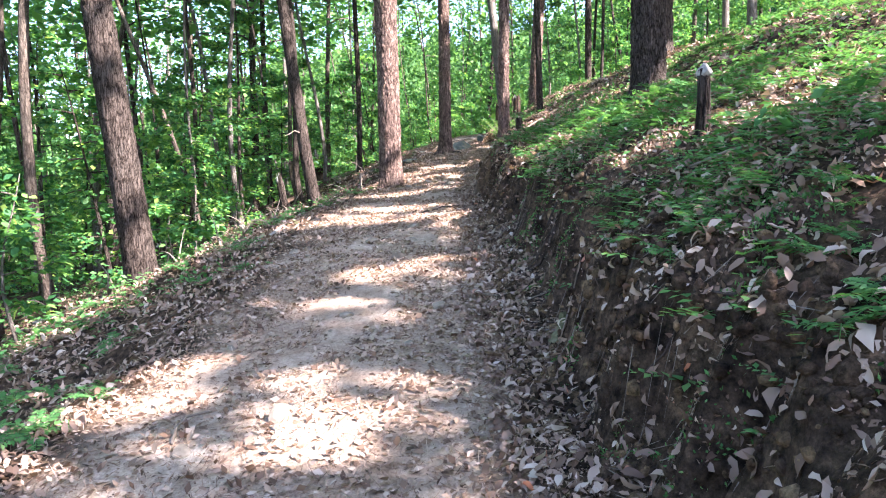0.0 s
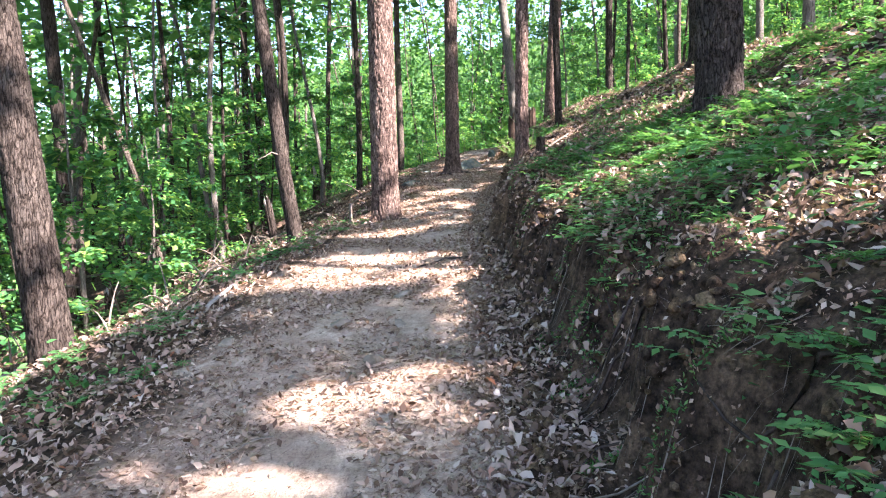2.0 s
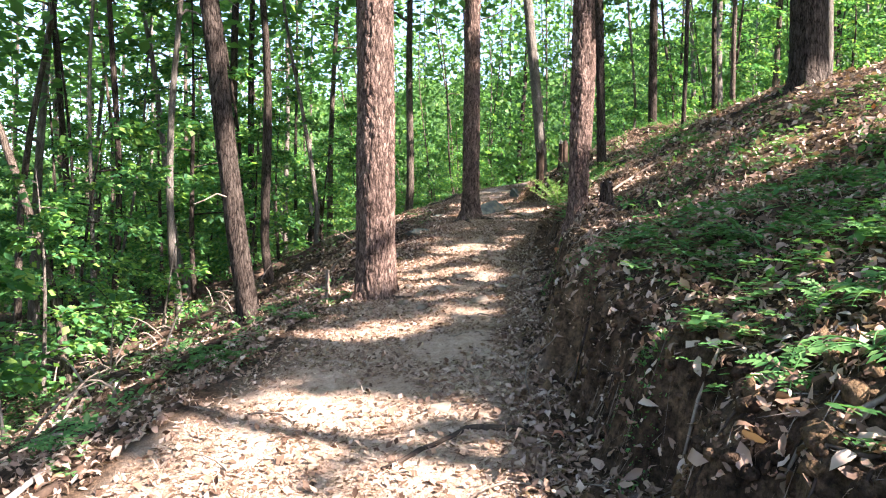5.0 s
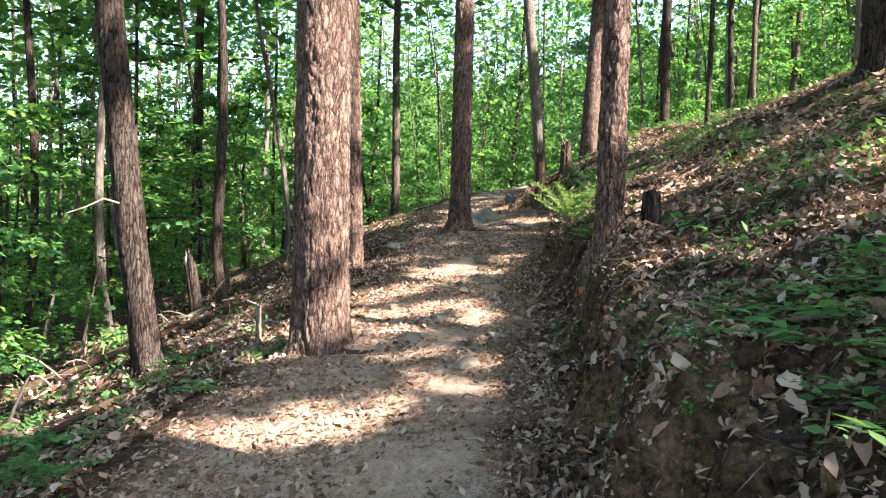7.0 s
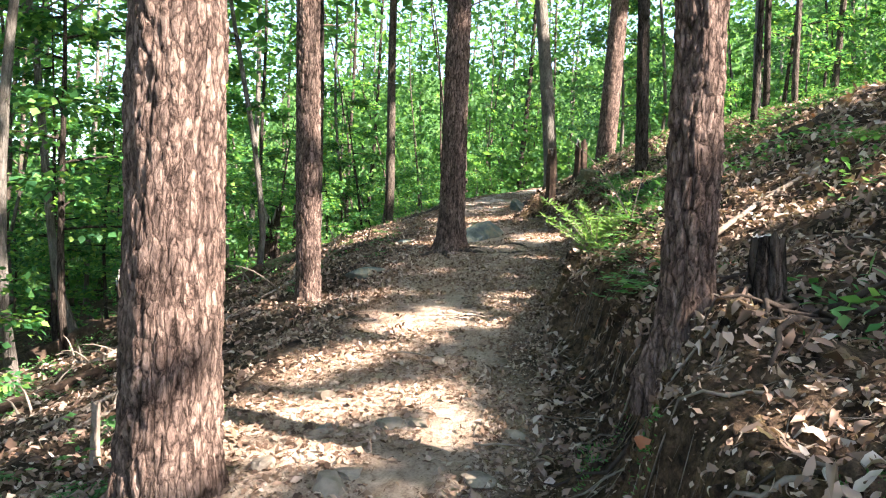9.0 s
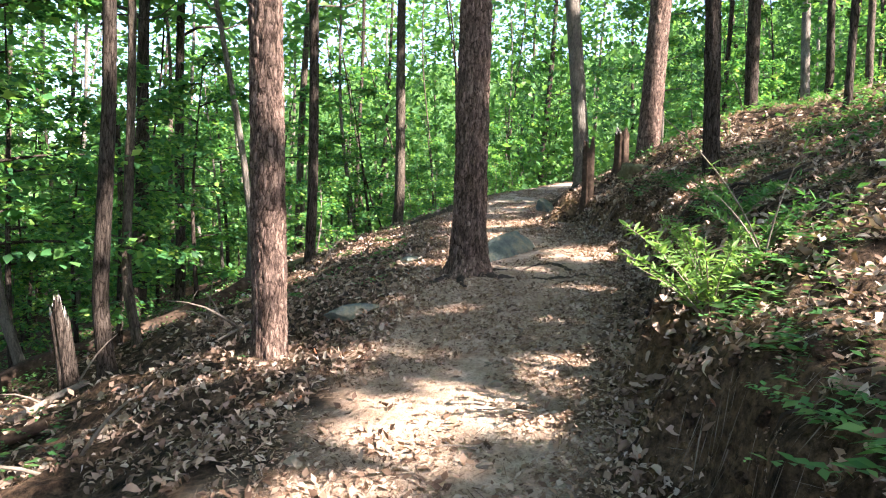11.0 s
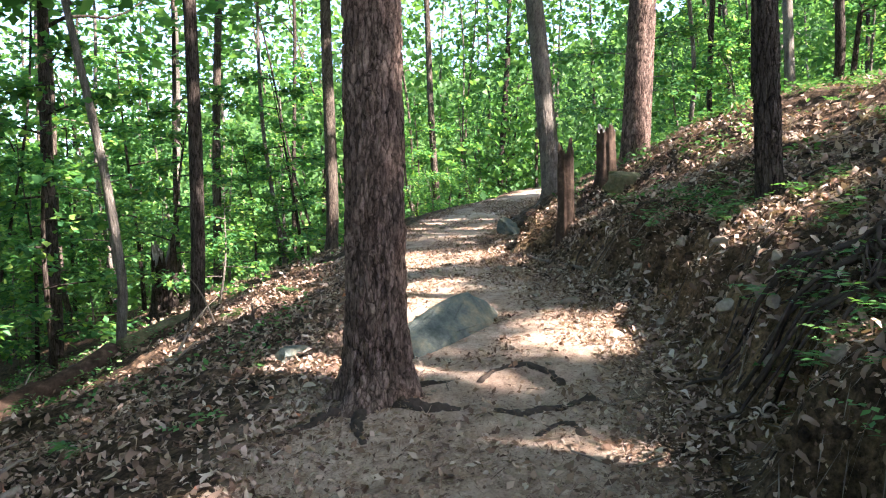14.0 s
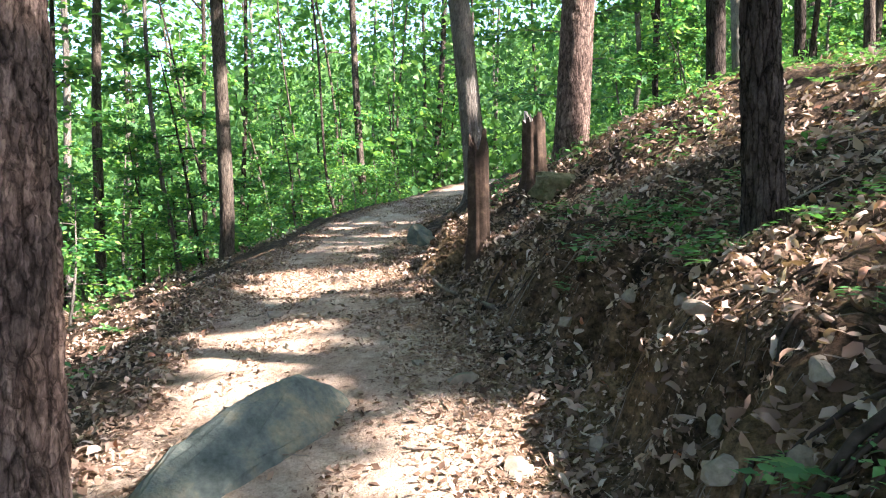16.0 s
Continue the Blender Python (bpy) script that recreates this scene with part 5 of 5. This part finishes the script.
log("fallen_log", [(-6.9, 21.6), (-5.5, 23.3), (-4.1, 25.2)], 0.17, 0.15, ROTTEN, "thick dark rotting log lying down the slope", seed=1, stubs=5, stiff=False, lift=0.5)
log("fallen_log", [(-4.0, 25.3), (-3.3, 25.9), (-2.5, 26.5)], 0.13, 0.10, MOSSY, "mossy yellowish log beside the trail", seed=2, stiff=False, lift=0.4, stubs=2)
log("fallen_log", [(-7.5, 15.4), (-5.6, 16.9), (-3.6, 18.4)], 0.07, 0.05, ROTTEN, "thin dark log lying among dead branches", seed=3, stubs=5)
log("fallen_log", [(-5.6, 17.5), (-4.9, 18.7), (-4.3, 20.2)], 0.05, 0.04, TWIG, "barkless grey log on the slope", seed=4, stubs=6, lift=1.0)
log("fallen_branch", [(-1.98, 7.6), (-2.08, 8.4), (-2.12, 9.2)], 0.022, 0.014, PALE_WOOD, "straight pale dead branch on the trail's edge", seed=5, category="branch", lift=1.5)
log("fallen_branch", [(-2.25, 8.0), (-1.95, 9.0), (-1.75, 9.9)], 0.03, 0.02, ROTTEN, "dark dead branch along the trail's edge", seed=6, category="branch")
log("fallen_branch", [(-2.35, 8.8), (-2.05, 9.9), (-2.0, 10.9)], 0.024, 0.014, TWIG, "grey dead branch along the trail's edge", seed=7, category="branch")
log("fallen_branch", [(-2.9, 10.5), (-2.5, 12.2), (-2.1, 13.0)], 0.035, 0.02, ROTTEN, "dark dead branch lying on the slope", seed=8, category="branch", stubs=2)
log("fallen_branch", [(1.7, 14.6), (2.3, 15.0), (3.0, 15.3)], 0.02, 0.012, TWIG, "thin grey dead branch in dry leaves", seed=9, category="branch", stubs=1)
log("fallen_branch", [(1.9, 22.9), (1.6, 23.9), (1.5, 25.0)], 0.018, 0.012, TWIG, "grey dead branch along the foot of the bank", seed=10, category="branch")


def twigs():
    rng = np.random.RandomState(44)
    shapes = []
    for k in range(6):
        t = np.linspace(0, 1, 7)
        ln = rng.uniform(0.2, 0.5)
        pts = np.stack([ln * t, 0.08 * np.sin(t * 4 + k), 0.02 * np.sin(t * 6 + k)], -1)
        v, f = tube(pts, 0.006 * (1 - 0.6 * t), 5)
        shapes.append(tri_clean("twig", v, f, TWIG))
    for k in range(170):
        y = rng.uniform(1, 29)
        edge, foot = float(along(y, EDGE_X)), float(along(y, FOOT_X))
        x = rng.uniform(foot - 0.2, foot + 2.6) if rng.rand() < 0.5 else rng.uniform(edge - 2.5, foot)
        a = rng.uniform(0, 360)
        c, s = math.cos(radians(a)), math.sin(radians(a))
        z0, z1 = ground_at(x, y), ground_at(x + 0.3 * c, y + 0.3 * s)
        ob = new("twig", shapes[k % 6])
        ob.matrix_basis = Matrix.Translation((x, y, z0 + 0.012)) @ pose(0, 0, 0, 0, 0, a) @ pose(0, 0, 0, 0, -math.degrees(math.atan2(z1 - z0, 0.3))) @ Matrix.Scale(rng.uniform(0.6, 1.4), 4)
        tagged(ob, "thin dry twig lying on the forest floor", "twig", "twigs on the ground")


twigs()


def root(pts, r0, r1, label, seed, group="roots across the trail", raise_by=0.3, mat=None):
    p = line_on_ground(pts, 0, 20)
    p[:, 2] = land(p[:, 0], p[:, 1]) + raise_by * np.linspace(r0, r1, 20)
    base = p[0].copy()
    v, f = tube(p - base, np.linspace(r0, r1, 20), 9, 0.5, seed)
    ob = new("tree_root", tri_clean("tree_root", v, f, mat or ROOT))
    ob.matrix_basis = Matrix.Translation(base)
    return tagged(ob, label, "root", group)


root([(0.66, 19.62), (0.75, 19.8), (0.95, 19.84), (1.09, 19.7), (1.12, 19.5)], 0.035, 0.045, "dark curved root ringing a hollow in the trail", 1, raise_by=-0.7)
root([(0.72, 19.22), (0.88, 19.15), (1.05, 19.18), (1.24, 19.29)], 0.04, 0.055, "worn dark root crossing the trail", 2, raise_by=-0.7)
root([(0.90, 18.86), (1.0, 18.98), (1.08, 18.97), (1.11, 18.83)], 0.03, 0.036, "worn dark root crossing the trail", 3, raise_by=-0.7)
root([(0.22, 19.40), (0.36, 19.30), (0.55, 19.28)], 0.06, 0.02, "spreading root at the foot of a pine", 4, raise_by=-0.2)
root([(-0.06, 19.38), (-0.22, 19.22), (-0.42, 19.12)], 0.07, 0.02, "spreading root at the foot of a pine", 5, raise_by=-0.55)
root([(0.04, 19.34), (0.02, 19.15), (0.08, 18.95)], 0.06, 0.02, "spreading root at the foot of a pine", 6, raise_by=-0.55)
root([(0.20, 19.55), (0.36, 19.68), (0.5, 19.7)], 0.06, 0.02, "spreading root at the foot of a pine", 7, raise_by=-0.55)
root([(-0.82, 13.05), (-0.66, 12.95), (-0.45, 13.0)], 0.06, 0.02, "spreading root at the foot of a pine", 8, raise_by=-0.55)
root([(-0.4, 8.9), (0.0, 9.3), (0.3, 9.25)], 0.012, 0.02, "thin root running along the trail", 9)


def bank_roots():
    """Fine roots that hang out of the cut bank."""
    rng = np.random.RandomState(50)
    for k in range(110):
        y = rng.uniform(2.2, 25)
        s0 = rng.uniform(0.45, 0.85)
        n = 7
        ys = y + np.cumsum(rng.normal(0.03, 0.05, n))
        ss = s0 - np.linspace(0, rng.uniform(0.25, 0.6), n)
        p = np.stack([along(ys, FOOT_X) + ss, ys], -1)
        z = land(p[:, 0], p[:, 1]) + 0.012
        q = np.column_stack([p, z])
        t = np.linspace(0, 1, n)
        r = rng.uniform(0.004, 0.012)
        base = q[0].copy()
        v, f = tube(q - base, r * (1 - 0.6 * t), 5)
        ob = new("tree_root", tri_clean("tree_root", v, f, TWIG if k % 3 == 0 else ROOT))
        ob.matrix_basis = Matrix.Translation(base)
        tagged(ob, "thin bare root hanging from the cut bank", "root", "roots in the cut bank")


bank_roots()


def root_tangle(x, y, label, seed):
    rng = np.random.RandomState(seed)
    z = ground_at(x, y)
    e = thing("root_tangle", x, y, z, label, "roots")
    for k in range(16):
        t = np.linspace(0, 1, 9)
        ang = rng.uniform(150, 290)
        ln = rng.uniform(0.35, 0.85)
        dx, dy = math.cos(radians(ang)) * ln, math.sin(radians(ang)) * ln
        px, py = 0.35 + dx * t + rng.normal(0, 0.02, 9), rng.uniform(-0.4, 0.4) + dy * t
        pz = land(x + px, y + py) - z + 0.03 + 0.08 * rng.rand() * np.sin(t * 3)
        v, f = tube(np.stack([px, py, pz], -1), rng.uniform(0.008, 0.02) * (1 - 0.6 * t), 6)
        part("root", tri_clean("root", v, f, ROOT), e)


def sweeping_roots():
    """Long dark roots that run down the slope side by side and droop over the bank's edge."""
    rng = np.random.RandomState(63)
    e = thing("root_bundle", 2.05, 18.7, ground_at(2.05, 18.7), "bundle of long dark roots drooping over the bank", "roots")
    o = np.array(e.matrix_basis.translation)
    for k in range(13):
        t = np.linspace(0, 1, 12)
        a = k * 0.045 + rng.normal(0, 0.02)
        px = 2.85 - 0.95 * t - 0.05 * t * t + rng.normal(0, 0.008, 12)
        py = 18.25 + a + 0.42 * t + 0.04 * np.sin(t * 5 + k)
        pz = land(px, py, False) + 0.045 + 0.03 * np.sin(t * 4 + k) + 0.03 * rng.rand()
        pz[9:] = np.minimum(pz[9:], pz[8] - np.array([0.05, 0.13, 0.22]) * rng.uniform(0.6, 1.2))
        v, f = tube(np.stack([px, py, pz], -1) - o, rng.uniform(0.007, 0.016) * (1.1 - 0.5 * t), 6)
        part("root", tri_clean("root", v, f, ROOT), e)


sweeping_roots()
root_tangle(2.05, 18.95, "tangle of dark bare roots hanging over the bank", 61)
root_tangle(1.25, 13.0, "bare roots of a pine in the bank", 62)


def shrub(x, y, stems, height, reach, leaf, per, label, seed, mat, lean=(0.0, 0.0)):
    """A small bush: arching stems, each with its own narrow leaves."""
    rng = np.random.RandomState(seed)
    z = ground_at(x, y)
    e = thing("shrub", x, y, z, label, "shrub")
    for k in range(stems):
        a = rng.uniform(0, 2 * np.pi)
        ln = reach * rng.uniform(0.5, 1.0)
        t = np.linspace(0, 1, 9)
        h = height * rng.uniform(0.6, 1.0)
        line = np.stack([(np.cos(a) * ln + lean[0]) * t ** 1.3, (np.sin(a) * ln + lean[1]) * t ** 1.3, h * (1.25 * t - 0.3 * t * t) - 0.02], -1)
        v, f = tube(line, 0.006 * (1 - 0.7 * t), 5)
        stem = part("stem", tri_clean("stem", v, f, TWIG), e)
        u = 0.25 + 0.75 * rng.rand(per)
        p = np.stack([np.interp(u, t, line[:, i]) for i in range(3)], -1)
        ax = rng.normal(0, 1, (per, 3)) * np.array([1, 1, 0.5]) + np.array([0, 0, 0.5])
        L = leaf * rng.uniform(0.6, 1.2, per)
        v, f = leaves(p, ax, rng.normal(0, 0.5, (per, 3)) + np.array([0, 0, 1.0]), L, L * 0.28, 0.15, 0.1)
        part("foliage", mesh_of("foliage", v, f, mat), stem, "narrow pale green leaves")


shrub(1.3, 15.8, 13, 0.55, 0.36, 0.058, 70, "pale green bush with narrow leaves at the trail's edge", 1, SHRUB, (-0.12, -0.1))
shrub(1.45, 16.35, 8, 0.5, 0.4, 0.055, 60, "pale green bush with narrow leaves at the trail's edge", 2, SHRUB)
shrub(1.85, 16.6, 9, 0.45, 0.5, 0.07, 50, "leafy green bush on the bank", 3, FERN)
shrub(1.95, 17.3, 8, 0.4, 0.5, 0.07, 50, "leafy green bush on the bank", 4, FERN)
shrub(1.62, 16.0, 3, 0.75, 0.7, 0.06, 10, "nearly bare arching pale branches over a bush", 5, SHRUB, (-0.3, 0))


def dead_branches():
    """Dead branches strewn on the slope below the trail."""
    rng = np.random.RandomState(71)
    for k in range(34):
        y = rng.uniform(7, 24)
        x = float(along(y, EDGE_X)) - rng.uniform(0.8, 5.0)
        a = rng.uniform(0, 2 * np.pi)
        ln = rng.uniform(0.5, 1.7)
        mid = (x + 0.5 * ln * math.cos(a) + rng.normal(0, 0.08), y + 0.5 * ln * math.sin(a) + rng.normal(0, 0.08))
        pale = k % 4 == 0
        log("fallen_branch", [(x, y), mid, (x + ln * math.cos(a), y + ln * math.sin(a))], rng.uniform(0.012, 0.028), 0.008, PALE_WOOD if pale else TWIG,
            "barkless pale dead branch on the slope" if pale else "grey dead branch lying on the slope", 1.6, 100 + k, 7, True, "branch", "dead branches on the slope", 2)


dead_branches()
